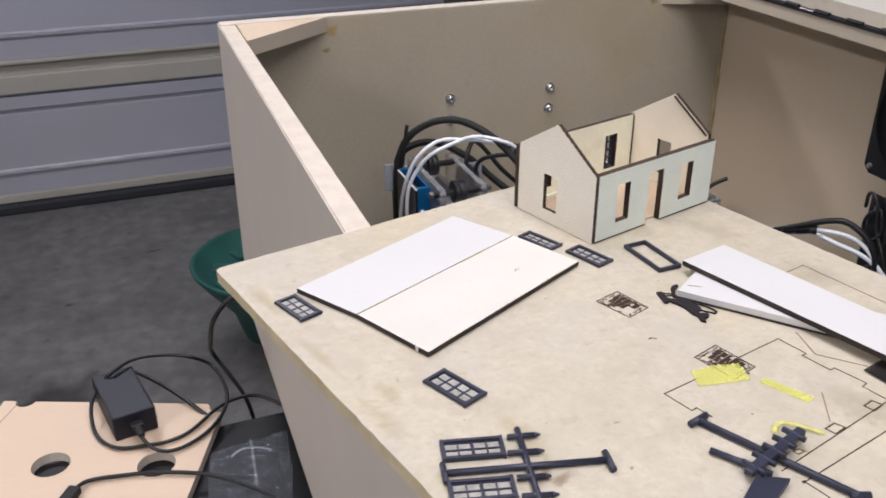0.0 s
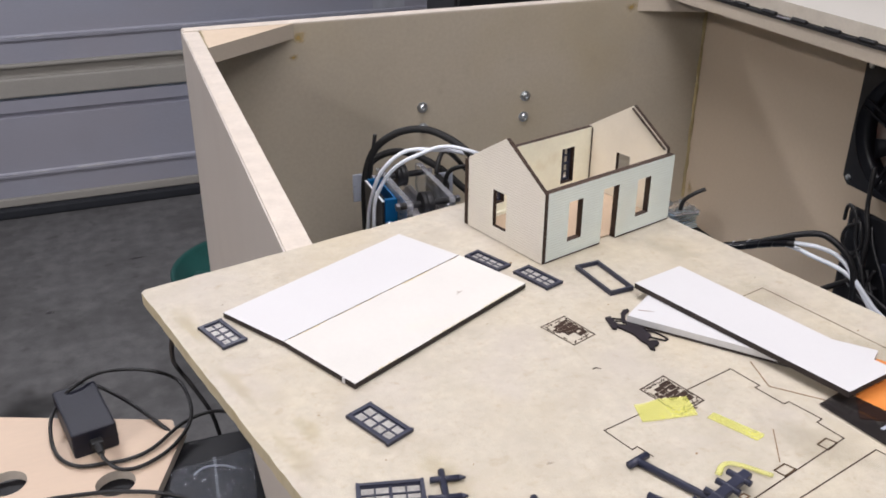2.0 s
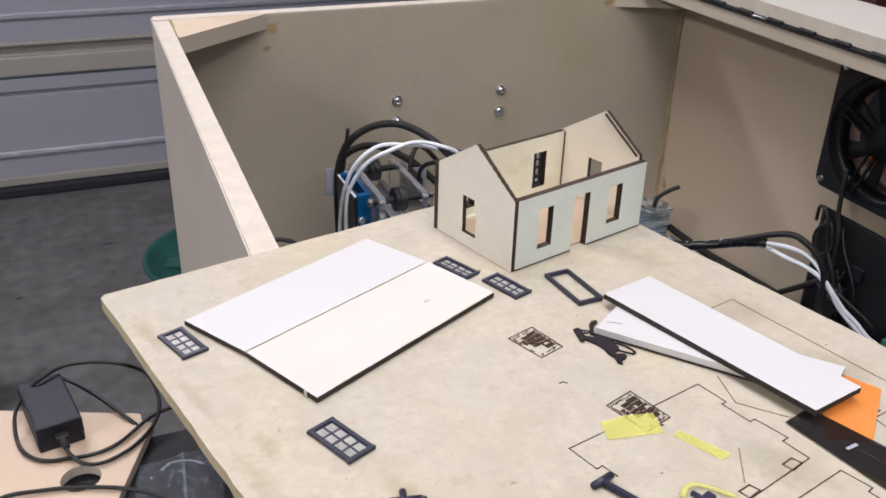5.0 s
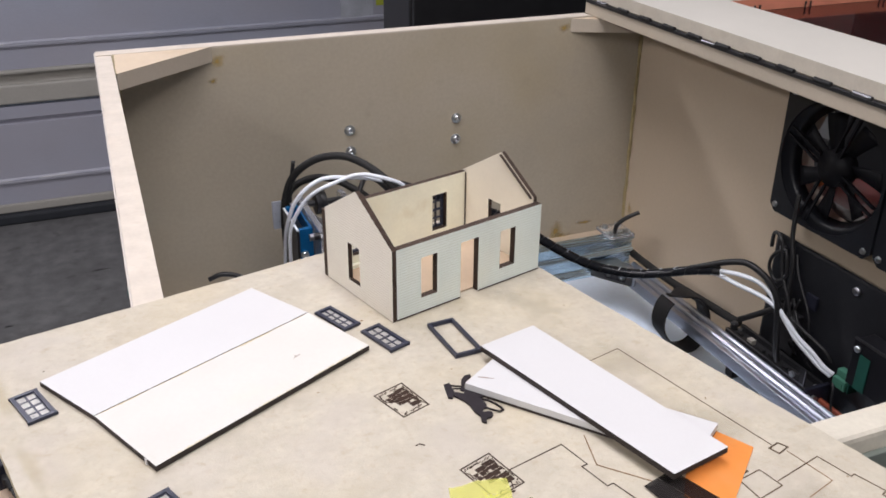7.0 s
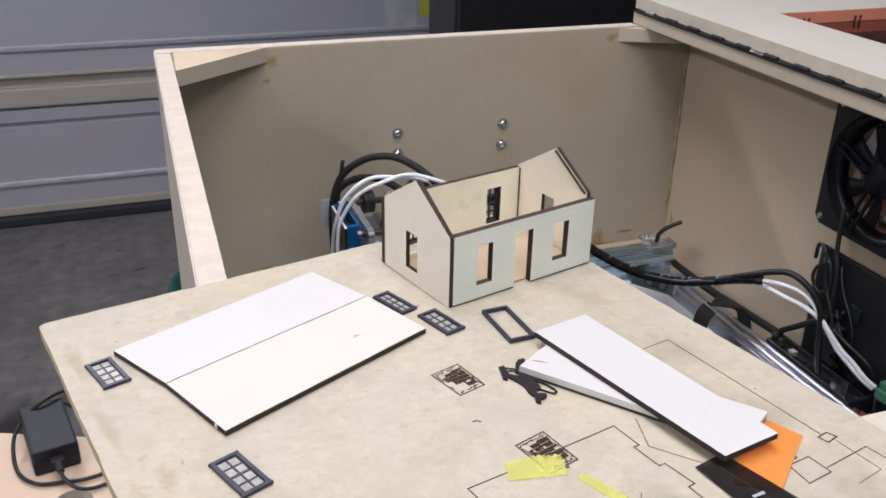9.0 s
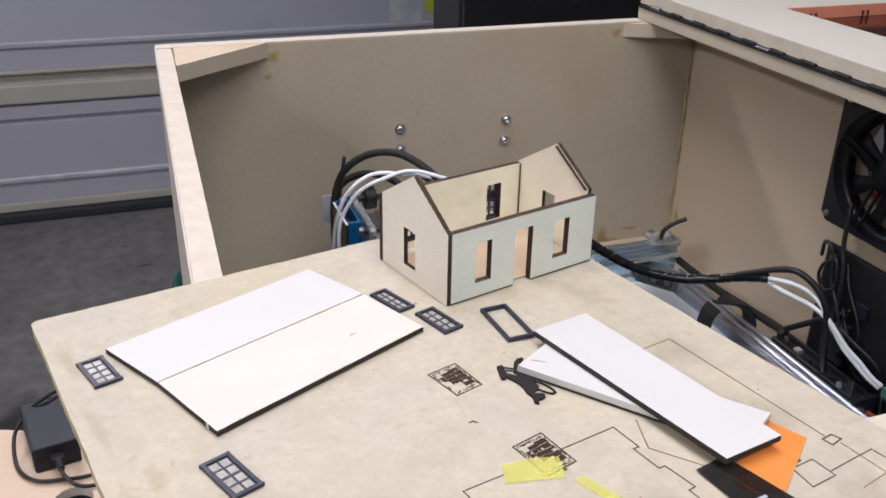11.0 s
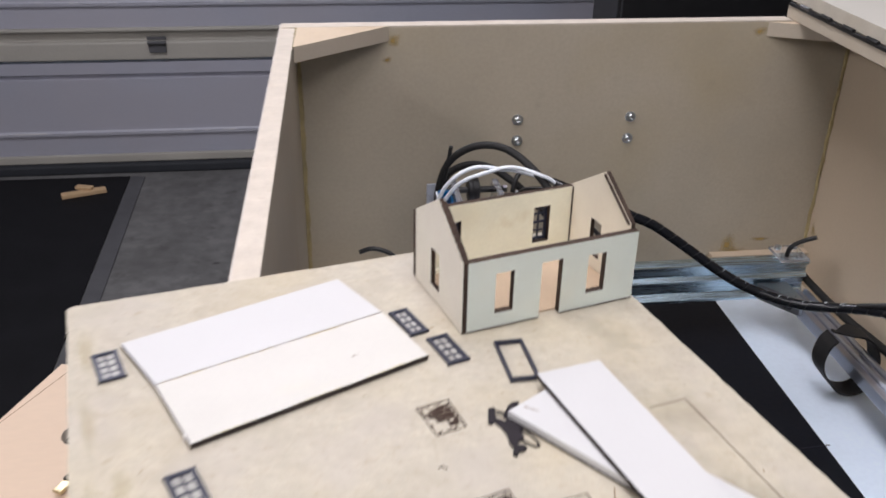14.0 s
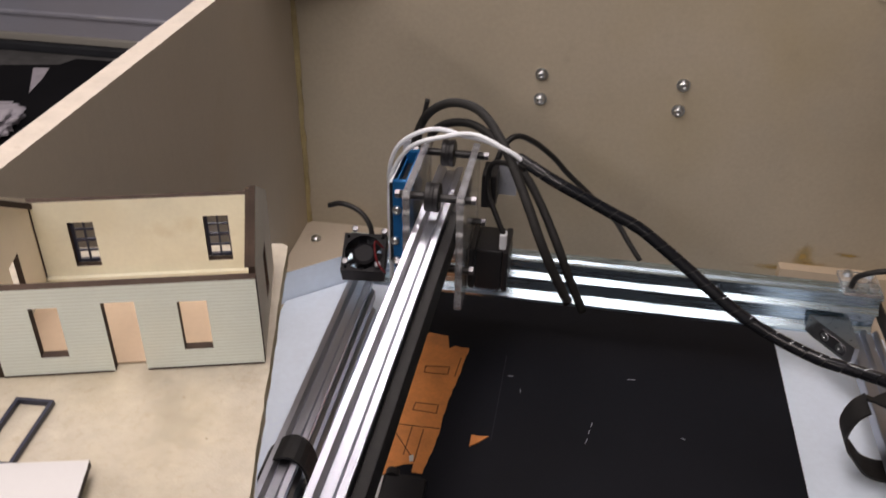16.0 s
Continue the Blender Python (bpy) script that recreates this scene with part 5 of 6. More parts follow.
wpart("recess", move(plate([(-0.017, -0.0005), (-0.012, -0.0062), (0.014, -0.0062), (0.017, 0.0005), (0.012, 0.0062), (-0.014, 0.0062)], [], 0, 0.0008), frame_of((0.583, -0.812, 0), (0, 0, 1), (-0.812, -0.583, 0), (0.7160, 0.8955, RZ - 0.0163))), [M["nut_steel"]] * 3, br)
for sx, sy in ((0.7105, 0.9032), (0.7215, 0.8878)):
    wpart("screw", move(lathe([(0.0045, 0.0), (0.0045, 0.002), (0.002, 0.0022), (0.0018, 0.001)], 12), frame_of((0.583, -0.812, 0), (0, 0, 1), (-0.812, -0.583, 0), (sx, sy, RZ - 0.016))), M["steel"], br)
# travelling beam
BM = 1.176
BEAM = Matrix.Translation((0.3263, 0.320, BM)) @ Matrix.Rotation(radians(-0.95), 4, "Z")
beam = wpart("gantry_beam", extrusion(slot_profile(0.024, 0.040), BEAM, 0.605), M["alu"], mach, "bright aluminium travelling beam")
wpart("belt", move(box(0.0128, 0.0215, 0.01, 0.535, -0.012, 0.012, 0.001), BEAM), M["rubber"], mach, "black toothed drive belt")
wpart("beam_end", box(0.304, 0.349, 0.300, 0.318, BM - 0.060, BM + 0.024, 0.003), M["acrylic"], mach, "clear acrylic end plate")
# carriage of scalloped acrylic plates, axles and wheels
def scallop(y0, y1, z0, z1, n=7, d=0.0022):
    pts = [(y0, z0)]
    pts += [(y1, z0)]
    for k in range(n):
        za, zb = z0 + (z1 - z0) * k / n, z0 + (z1 - z0) * (k + 1) / n
        pts += [(y1, za + 0.001), (y1 + d, za + 0.004), (y1 + d, zb - 0.004), (y1, zb - 0.001)]
    pts += [(y1, z1), (y0, z1)]
    for k in reversed(range(n)):
        za, zb = z0 + (z1 - z0) * k / n, z0 + (z1 - z0) * (k + 1) / n
        pts += [(y0, zb - 0.001), (y0 - d, zb - 0.004), (y0 - d, za + 0.004), (y0, za + 0.001)]
    return pts


for px, z0, z1 in ((0.3095, 1.104, 1.2195), (0.3570, 1.100, 1.2195)):
    wpart("carriage_plate", move(plate(scallop(0.8255, 0.9315, z0, z1), [], 0, 0.0065), frame_of((0, 1, 0), (0, 0, 1), (1, 0, 0), (px, 0, 0))), [M["acrylic"], M["acrylic_edge"], M["acrylic"]], mach, "clear acrylic carriage plate")
for wy in (0.836, 0.9215):
    for wz in (1.2115, 1.138):
        ax = wpart("axle", cyl((0.3045, wy, wz), (0.3690, wy, wz), 0.0036, 12), M["black_plastic"], mach)
        wpart("wheel", move(lathe([(0.006, -0.0062), (0.0122, -0.0062), (0.0130, -0.0054), (0.0130, -0.0022), (0.0125, -0.0006), (0.0125, 0.0006), (0.0130, 0.0022), (0.0130, 0.0054), (0.0122, 0.0062), (0.006, 0.0062)], 28), frame_of((0, 1, 0), (0, 0, 1), (1, 0, 0), (0.3345, wy, wz))), M["black_plastic"], ax, "black grooved wheel")
        for nx in (0.3030, 0.3705):
            wpart("nut", cyl((nx - 0.0020, wy, wz), (nx + 0.0020, wy, wz), 0.0042, 6), M["nut_steel"], ax)
# laser module with blue heat sink
mod = wpart("laser_module", merge(box(0.2945, 0.3085, 0.8530, 0.8585, 1.122, 1.2140, 0.001), box(0.2945, 0.3085, 0.9130, 0.9185, 1.122, 1.2140, 0.001), box(0.2945, 0.2965, 0.8586, 0.9129, 1.122, 1.206, 0.0005), box(0.3058, 0.3085, 0.8586, 0.9129, 1.122, 1.2138, 0.0005)), M["blue"], mach, "blue anodised laser module housing")
wpart("core", box(0.2968, 0.3055, 0.8590, 0.9125, 1.106, 1.202, 0.002), M["black_plastic"], mod)
wpart("side_pane", box(0.2915, 0.2942, 0.8535, 0.9180, 1.128, 1.2115, 0.0004), M["black_plastic"], mod, "black side plate with a bright edge")
wpart("pane_edge", box(0.2917, 0.2940, 0.8536, 0.9179, 1.2117, 1.2127), M["white_cable"], mod)
wpart("nozzle", cyl((0.300, 0.884, 1.070), (0.300, 0.884, 1.1055), 0.006, 14, 0.009), M["nut_steel"], mod)
for sx, sz in ((0.2985, 1.1850), (0.2965, 1.1520), (0.2975, 1.1300)):
    wpart("screw", move(lathe([(0.0042, 0), (0.0042, 0.0025), (0.0030, 0.0036), (0.0016, 0.0037), (0.0014, 0.0024)], 14), frame_of((1, 0, 0), (0, 0, 1), (0, -1, 0), (sx, 0.8529, sz))), M["steel"], mod, "", True)
# stepper motor
mot = wpart("stepper_motor", merge(box(0.3640, 0.3700, 0.8625, 0.9075, 1.0995, 1.1445, 0.002), box(0.3702, 0.3955, 0.8632, 0.9068, 1.1002, 1.1438, 0.002), box(0.3957, 0.4015, 0.8625, 0.9075, 1.0995, 1.1445, 0.002)), M["black_plastic"], mach, "black square stepper motor")
wpart("connector", box(0.392, 0.3985, 0.866, 0.876, 1.1445, 1.160, 0.001), M["white_cable"], mot, "white plug")
wpart("shaft", cyl((0.347, 0.885, 1.122), (0.364, 0.885, 1.122), 0.006, 14), M["nut_steel"], mot)
for sy in (0.868, 0.902):
    wpart("screw", move(lathe([(0.0034, 0), (0.0034, 0.003), (0.0016, 0.0032)], 10), frame_of((0, 0, 1), (0, 1, 0), (-1, 0, 0), (0.3562, sy, 1.139))), M["nut_steel"], mot)
mot2 = wpart("stepper_motor", box(0.3700, 0.3840, 0.893, 0.923, 1.172, 1.206, 0.0015), M["black_plastic"], mach, "black limit-switch block")
tag_r = wpart("plastic_tab", box(0.3800, 0.4005, 0.924, 0.9265, 1.170, 1.206, 0.0015), M["grey_tag"], mach, "frosted grey plastic tab")
tag_l = wpart("plastic_tab", box(0.2850, 0.3035, 0.944, 0.9465, 1.176, 1.210, 0.0015), M["grey_tag"], mach, "frosted grey plastic tab")
# little cooling fan beside the head
fan = wpart("cooling_fan", move(plate(rect(-0.0205, 0.0205, -0.0205, 0.0205), [circle(0, 0, 0.0185, 28)] + [circle(sx * 0.0165, sy * 0.0165, 0.0018, 8) for sx in (-1, 1) for sy in (-1, 1)], -0.010, 0.010), pose(0.2625, 0.868, 1.1185, 28, 0, 6)), [M["fan_dark"]] * 3, mach, "small square black fan")
FM = pose(0.2625, 0.868, 1.1185, 28, 0, 6)
wpart("hub", move(lathe([(0.0115, -0.008), (0.0115, 0.007), (0.009, 0.0085), (0.001, 0.0086)], 20), FM), M["fan_dark"], fan)
for k in range(7):
    wpart("blade", move(box(0.010, 0.0178, -0.0045, 0.0045, -0.0006, 0.0006), FM @ Matrix.Rotation(2 * math.pi * k / 7, 4, "Z") @ Matrix.Rotation(radians(35), 4, "X")), M["fan_dark"], fan)
for x, y, z in ((0.247, 0.852, 1.122), (0.279, 0.852, 1.122), (0.250, 0.884, 1.139), (0.279, 0.884, 1.139)):
    wpart("screw", lathe([(0.003, 0), (0.003, 0.003), (0.0014, 0.0032)], 10), M["nut_steel"], fan).matrix_basis = pose(x, y, z, 28, 0, 0)
# hook-and-loop straps round the rails
def strap(parent_name, cx, cy, cz, w, r, label, seed):
    rnd = random.Random(seed)
    bm = bmesh.new()
    n, inner, outer = 26, [], []
    for k in range(n + 1):
        a = radians(-65) + radians(318) * k / n
        wob = 1 + 0.08 * math.sin(3 * a + seed)
        for ring, rr in ((inner, r), (outer, r + 0.0022)):
            ring.append([bm.verts.new((cx + rr * wob * math.cos(a), cy + s * w / 2 + 0.003 * math.sin(a), cz + rr * wob * 1.15 * math.sin(a))) for s in (-1, 1)])
    for k in range(n):
        for ring in (inner, outer):
            bm.faces.new((ring[k][0], ring[k][1], ring[k + 1][1], ring[k + 1][0]))
        for s in (0, 1):
            bm.faces.new((inner[k][s], inner[k + 1][s], outer[k + 1][s], outer[k][s]))
    for k in (0, n):
        bm.faces.new((inner[k][0], inner[k][1], outer[k][1], outer[k][0]))
    bmesh.ops.recalc_face_normals(bm, faces=bm.faces[:])
    return single(parent_name, bm, M["rubber"], label, "strap", "straps")


def band(points, cy, w, label):
    """A strap of width w laid along a path in x, z, two layers thick."""
    path = spline([(x, 0, z) for x, z in points], 5)
    bm = bmesh.new()
    rows = []
    for k, p in enumerate(path):
        d = (path[min(k + 1, len(path) - 1)] - path[max(k - 1, 0)]).normalized()
        n = Vector((-d.z, 0, d.x)) * 0.0011
        rows.append([bm.verts.new((p.x + q * n.x, cy + s * w * min(1, max(0.22, (k - 4) * 0.2)) / 2 + 0.004 * math.sin(k * 0.11), p.z + q * n.z)) for q, s in ((-1, -1), (1, -1), (1, 1), (-1, 1))])
    for a, b in zip(rows, rows[1:]):
        for i in range(4):
            bm.faces.new((a[i], a[(i + 1) % 4], b[(i + 1) % 4], b[i]))
    bm.faces.new(rows[0])
    bm.faces.new(rows[-1])
    bmesh.ops.recalc_face_normals(bm, faces=bm.faces[:])
    return single("cable_strap", bm, M["rubber"], label, "strap", "straps")


band([(0.7150, 1.0895), (0.723, 1.0858), (0.742, 1.0845), (0.762, 1.0755), (0.774, 1.056), (0.775, 1.035), (0.768, 1.019), (0.752, 1.0105), (0.732, 1.0150), (0.719, 1.029), (0.709, 1.042), (0.706, 1.056), (0.711, 1.072), (0.720, 1.0805)], 0.783, 0.025, "black hook-and-loop strap round an aluminium rail")
strap("cable_strap", 0.2455, 0.664, SZ + 0.003, 0.026, 0.0205, "black hook-and-loop strap round an aluminium rail", 4)

# ---- cables in the box ----
def cable(name, pts, r, mat, label, seg=10, n=8):
    return single(name, tube(pts, r, seg, n), M[mat], label, "cable", "cables", smooth=True)


cable("air_hose", [(0.300, 0.938, 1.110), (0.297, 0.938, 1.160), (0.298, 0.938, 1.205), (0.305, 0.937, 1.232), (0.316, 0.932, 1.249), (0.332, 0.922, 1.262), (0.348, 0.911, 1.268), (0.363, 0.901, 1.268), (0.376, 0.886, 1.264), (0.386, 0.871, 1.258), (0.395, 0.858, 1.250), (0.408, 0.840, 1.233), (0.420, 0.824, 1.214), (0.432, 0.812, 1.191), (0.445, 0.810, 1.163), (0.460, 0.811, 1.133)], 0.0042, "sleeve", "thick black sleeved hose looping over the carriage", 12)
cable("air_hose", [(0.304, 0.962, 1.105), (0.304, 0.965, 1.170), (0.308, 0.968, 1.202), (0.318, 0.968, 1.216), (0.335, 0.966, 1.223), (0.352, 0.963, 1.223), (0.367, 0.955, 1.219), (0.380, 0.946, 1.212), (0.392, 0.939, 1.204), (0.404, 0.934, 1.193), (0.414, 0.927, 1.183), (0.423, 0.913, 1.175), (0.432, 0.895, 1.168), (0.446, 0.873, 1.150), (0.460, 0.867, 1.119), (0.475, 0.869, 1.083)], 0.0042, "sleeve", "thick black sleeved hose looping over the carriage", 12)
cable("cable_tie_tail", [(0.302, 0.932, 1.205), (0.306, 0.934, 1.232), (0.311, 0.937, 1.258)], 0.0023, "cable", "stiff black cable end standing up", 8)
cable("white_wire", [(0.284, 0.890, 1.085), (0.284, 0.888, 1.150), (0.285, 0.884, 1.185), (0.286, 0.878, 1.204), (0.289, 0.872, 1.222), (0.295, 0.869, 1.238), (0.304, 0.868, 1.249), (0.315, 0.871, 1.255), (0.327, 0.874, 1.258), (0.340, 0.872, 1.259), (0.354, 0.867, 1.258), (0.366, 0.866, 1.257), (0.378, 0.866, 1.254), (0.390, 0.863, 1.251), (0.402, 0.858, 1.248), (0.414, 0.853, 1.243)], 0.0021, "white_cable", "white wire arching over the carriage")
cable("white_wire", [(0.288, 0.874, 1.085), (0.287, 0.872, 1.165), (0.288, 0.871, 1.200), (0.292, 0.870, 1.216), (0.299, 0.868, 1.230), (0.308, 0.866, 1.242), (0.320, 0.865, 1.250), (0.332, 0.864, 1.2545), (0.344, 0.864, 1.258), (0.356, 0.864, 1.261), (0.369, 0.861, 1.262), (0.381, 0.856, 1.260), (0.392, 0.851, 1.257), (0.403, 0.850, 1.252), (0.414, 0.850, 1.243)], 0.0021, "white_cable", "white wire arching over the carriage")
SP = [(0.409, 0.853, 1.246), (0.437, 0.836, 1.239), (0.462, 0.833, 1.228), (0.487, 0.832, 1.216), (0.512, 0.829, 1.205), (0.535, 0.825, 1.190), (0.558, 0.820, 1.174), (0.580, 0.813, 1.159), (0.602, 0.805, 1.146), (0.625, 0.797, 1.136), (0.648, 0.786, 1.131), (0.669, 0.774, 1.130), (0.690, 0.759, 1.135), (0.706, 0.738, 1.145), (0.717, 0.718, 1.153), (0.723, 0.708, 1.155)]
bundle = thing("wire_bundle", pose(0.405, 0.866, 1.232), "black spiral-wrapped wire bundle sagging across the bed", "cable", "cables")
wpart("wire_core", tube(SP, 0.0046, 12, 10), M["cable"], bundle, "", True)
path = spline(SP, 60)
run = 0.0
coil = bmesh.new()
last = None
for i, p in enumerate(path[:-1]):
    d = (path[i + 1] - p)
    run += d.length
    d.normalize()
    side = d.cross(Vector((0, 0, 1))).normalized()
    up = side.cross(d)
    a = run / 0.0165 * 2 * math.pi
    quad = [coil.verts.new(p + d * (s * 0.0074) + (side * math.cos(a) + up * math.sin(a)) * 0.0053) for s in (-1, 1)]
    if last:
        coil.faces.new((last[0], last[1], quad[1], quad[0]))
    last = quad
wpart("spiral_wrap", coil, M["film"], bundle, "glossy black spiral wrap", True)
# highlights along the wrap, set on as thin white slivers
rnd = random.Random(12)
k = 320
while k < len(path) - 20:
    p = path[k]
    tilt = Matrix.Rotation(radians(rnd.uniform(-50, 25)), 4, "X") @ Matrix.Translation((0, 0, 0.0049)) @ Matrix.Rotation(radians(rnd.choice((58, 64, 70))), 4, "Z")
    half = rnd.uniform(0.0014, 0.0030)
    wpart("wire_glint", move(box(-half, half, -0.00024, 0.00024, 0, 0.0006), Matrix.Translation(p) @ (path[k + 1] - p).to_track_quat("X", "Z").to_matrix().to_4x4() @ tilt), M["white_cable"], bundle)
    k += rnd.randint(18, 42)
cable("black_wire", [(0.706, 0.738, 1.148), (0.714, 0.721, 1.158), (0.726, 0.702, 1.169), (0.736, 0.685, 1.174), (0.744, 0.670, 1.168), (0.751, 0.658, 1.156), (0.755, 0.651, 1.140), (0.757, 0.648, 1.118), (0.762, 0.648, 1.085), (0.770, 0.650, 1.064)], 0.0036, "cable", "black wire curving down to the control board")
cable("white_wire", [(0.716, 0.722, 1.154), (0.722, 0.709, 1.156), (0.733, 0.688, 1.159), (0.744, 0.671, 1.156), (0.751, 0.658, 1.147), (0.756, 0.649, 1.134), (0.761, 0.640, 1.123), (0.769, 0.627, 1.107), (0.777, 0.614, 1.096), (0.784, 0.601, 1.084), (0.790, 0.591, 1.078)], 0.0025, "white_cable", "white wire running down to the control board")
cable("white_wire", [(0.716, 0.721, 1.150), (0.722, 0.708, 1.151), (0.734, 0.687, 1.146), (0.745, 0.669, 1.142), (0.753, 0.655, 1.136), (0.759, 0.644, 1.126), (0.767, 0.630, 1.106), (0.775, 0.617, 1.093), (0.782, 0.604, 1.082), (0.789, 0.593, 1.075)], 0.0025, "white_cable", "white wire running down to the control board")
cable("black_wire", [(0.726, 0.922, 1.107), (0.728, 0.920, 1.120), (0.738, 0.914, 1.131), (0.752, 0.909, 1.138)], 0.0028, "cable", "short stiff black wire end at the rail corner")
cable("black_wire", [(0.256, 0.925, 1.107), (0.252, 0.928, 1.120), (0.240, 0.934, 1.130), (0.222, 0.938, 1.134), (0.207, 0.940, 1.129)], 0.0028, "cable", "short stiff black wire end at the rail corner")
cable("black_wire", [(0.380, 0.925, 1.205), (0.386, 0.932, 1.220), (0.397, 0.943, 1.225), (0.413, 0.957, 1.213), (0.431, 0.970, 1.193), (0.448, 0.976, 1.172), (0.466, 0.979, 1.154), (0.484, 0.980, 1.137), (0.502, 0.977, 1.121), (0.516, 0.967, 1.105), (0.530, 0.956, 1.090)], 0.0029, "cable", "black wire hanging behind the carriage")
cable("black_wire", [(0.412, 0.853, 1.238), (0.395, 0.868, 1.234), (0.382, 0.882, 1.226), (0.377, 0.888, 1.212), (0.378, 0.885, 1.192), (0.387, 0.877, 1.174), (0.395, 0.871, 1.159)], 0.0026, "cable", "black wire from the bundle to the motor")
cable("red_wire", [(0.283, 0.862, 1.135), (0.277, 0.852, 1.148), (0.280, 0.846, 1.130), (0.288, 0.846, 1.118)], 0.0009, "red", "thin red fan wire")
cable("black_wire", [(0.768, 0.990, 1.066), (0.772, 0.920, 1.060), (0.776, 0.855, 1.058), (0.783, 0.800, 1.058), (0.790, 0.738, 1.058)], 0.0050, "sleeve", "thick black sleeved cable beside the rail")
cable("black_wire", [(0.788, 0.738, 1.064), (0.791, 0.716, 1.082), (0.795, 0.692, 1.102), (0.799, 0.672, 1.118)], 0.0036, "cable", "black wire rising to the control plate")

# ---- fans and control board on the right wall ----
def cone_ring(r0, r1, z0, z1, seg=48, t=0.0012):
    """A tapering ring, wide at z0 and narrow at z1, open at both ends."""
    bm = bmesh.new()
    loops = [[bm.verts.new((r * math.cos(2 * math.pi * k / seg), r * math.sin(2 * math.pi * k / seg), z)) for k in range(seg)] for r, z in ((r0, z0), (r1, z1), (r1 + t, z1), (r0 + t * 0.02, z0 + t))]
    for i in range(4):
        a, b = loops[i], loops[(i + 1) % 4]
        for k in range(seg):
            bm.faces.new((a[k], a[(k + 1) % seg], b[(k + 1) % seg], b[k]))
    bmesh.ops.recalc_face_normals(bm, faces=bm.faces[:])
    return bm


def case_fan(cy, cz, half=0.0675, depth=0.025):
    f = thing("case_fan", pose(0.828 - depth / 2, cy, cz), "square black case fan screwed to the plywood wall", "fan", "case fans")
    m = frame_of((0, 1, 0), (0, 0, 1), (1, 0, 0), (0.8275 - depth, cy, cz))
    c = 0.008
    sq = [(-half + c, -half), (half - c, -half), (half, -half + c), (half, half - c), (half - c, half), (-half + c, half), (-half, half - c), (-half, -half + c)]
    holes = [circle(sx * (half - 0.0085), sy * (half - 0.0085), 0.0028, 10) for sx in (-1, 1) for sy in (-1, 1)]
    wpart("frame", merge(move(plate(sq, [circle(0, 0, half - 0.0035, 40)] + holes, 0, 0.004), m), move(plate(sq, [circle(0, 0, half - 0.0035, 40)] + holes, depth - 0.004, depth), m),
                         move(plate(circle(0, 0, half - 0.0010, 40), [circle(0, 0, half - 0.0035, 40)], 0.004, depth - 0.004), m)), [M["fan_plastic"]] * 3, f)
    wpart("throat", move(cone_ring(half - 0.0036, half - 0.0150, 0.0012, 0.0185), m), M["fan_plastic"], f, "tapered ring round the opening", True)
    wpart("hub", move(lathe([(0.0195, 0.0035), (0.0195, 0.020), (0.017, 0.0225), (0.001, 0.0227)], 28), m), M["fan_dark"], f, "", True)
    for k in range(7):
        a = 2 * math.pi * k / 7 + 0.3
        bm = bmesh.new()
        rows = []
        for i in range(7):
            r = 0.0190 + (half - 0.0165 - 0.0190) * i / 6
            tw, sw = radians(42 - 16 * i / 6), 0.10 * i / 6
            w = 0.0075 + 0.0050 * i / 6
            rows.append([bm.verts.new((r * math.cos(sw) - s * w * math.cos(tw) * math.sin(sw), r * math.sin(sw) + s * w * math.cos(tw) * math.cos(sw), 0.013 + s * 0.5 * w * math.sin(tw) + th)) for s, th in ((-1, 0), (1, 0), (1, 0.0014), (-1, 0.0014))])
        for p, q in zip(rows, rows[1:]):
            for j in range(4):
                bm.faces.new((p[j], p[(j + 1) % 4], q[(j + 1) % 4], q[j]))
        bm.faces.new(rows[0][::-1])
        bm.faces.new(rows[-1])
        bmesh.ops.recalc_face_normals(bm, faces=bm.faces[:])
        wpart("blade", move(bm, m @ Matrix.Rotation(a, 4, "Z")), M["fan_dark"], f, "", True)
    for k in range(4):
        a = math.pi / 2 * k + 0.35
        for off in (-0.0045, 0.0045):
            wpart("strut", move(box(0.018, half - 0.006, off - 0.0013, off + 0.0013, 0.0, 0.003), m @ Matrix.Rotation(a, 4, "Z")), M["fan_dark"], f)
    for sx in (-1, 1):
        for sy in (-1, 1):
            wpart("screw", move(lathe([(0.0036, 0), (0.003, 0.0018), (0.001, 0.002)], 12), frame_of((0, 0, 1), (0, 1, 0), (-1, 0, 0), (0.8022, cy + sx * (half - 0.0085), cz + sy * (half - 0.0085)))), M["steel"], f)
    return f


case_fan(0.6650, 1.2790, 0.0725)
case_fan(0.5170, 1.2790, 0.0725)
cable("fan_wire", [(0.800, 0.694, 1.240), (0.797, 0.691, 1.222), (0.795, 0.687, 1.192), (0.793, 0.677, 1.164), (0.790, 0.672, 1.110)], 0.0026, "cable", "thin black fan wire hanging down")
cable("fan_wire", [(0.796, 0.716, 1.170), (0.793, 0.712, 1.188), (0.791, 0.702, 1.190), (0.791, 0.694, 1.178), (0.791, 0.688, 1.150), (0.789, 0.670, 1.125), (0.788, 0.650, 1.080)], 0.0022, "cable", "thin black wire looping on the control plate")
cable("fan_wire", [(0.792, 0.690, 1.178), (0.789, 0.704, 1.165), (0.789, 0.706, 1.148), (0.790, 0.694, 1.138), (0.791, 0.682, 1.150), (0.791, 0.685, 1.168), (0.792, 0.690, 1.178)], 0.0020, "cable", "thin black wire coiled on the control plate")

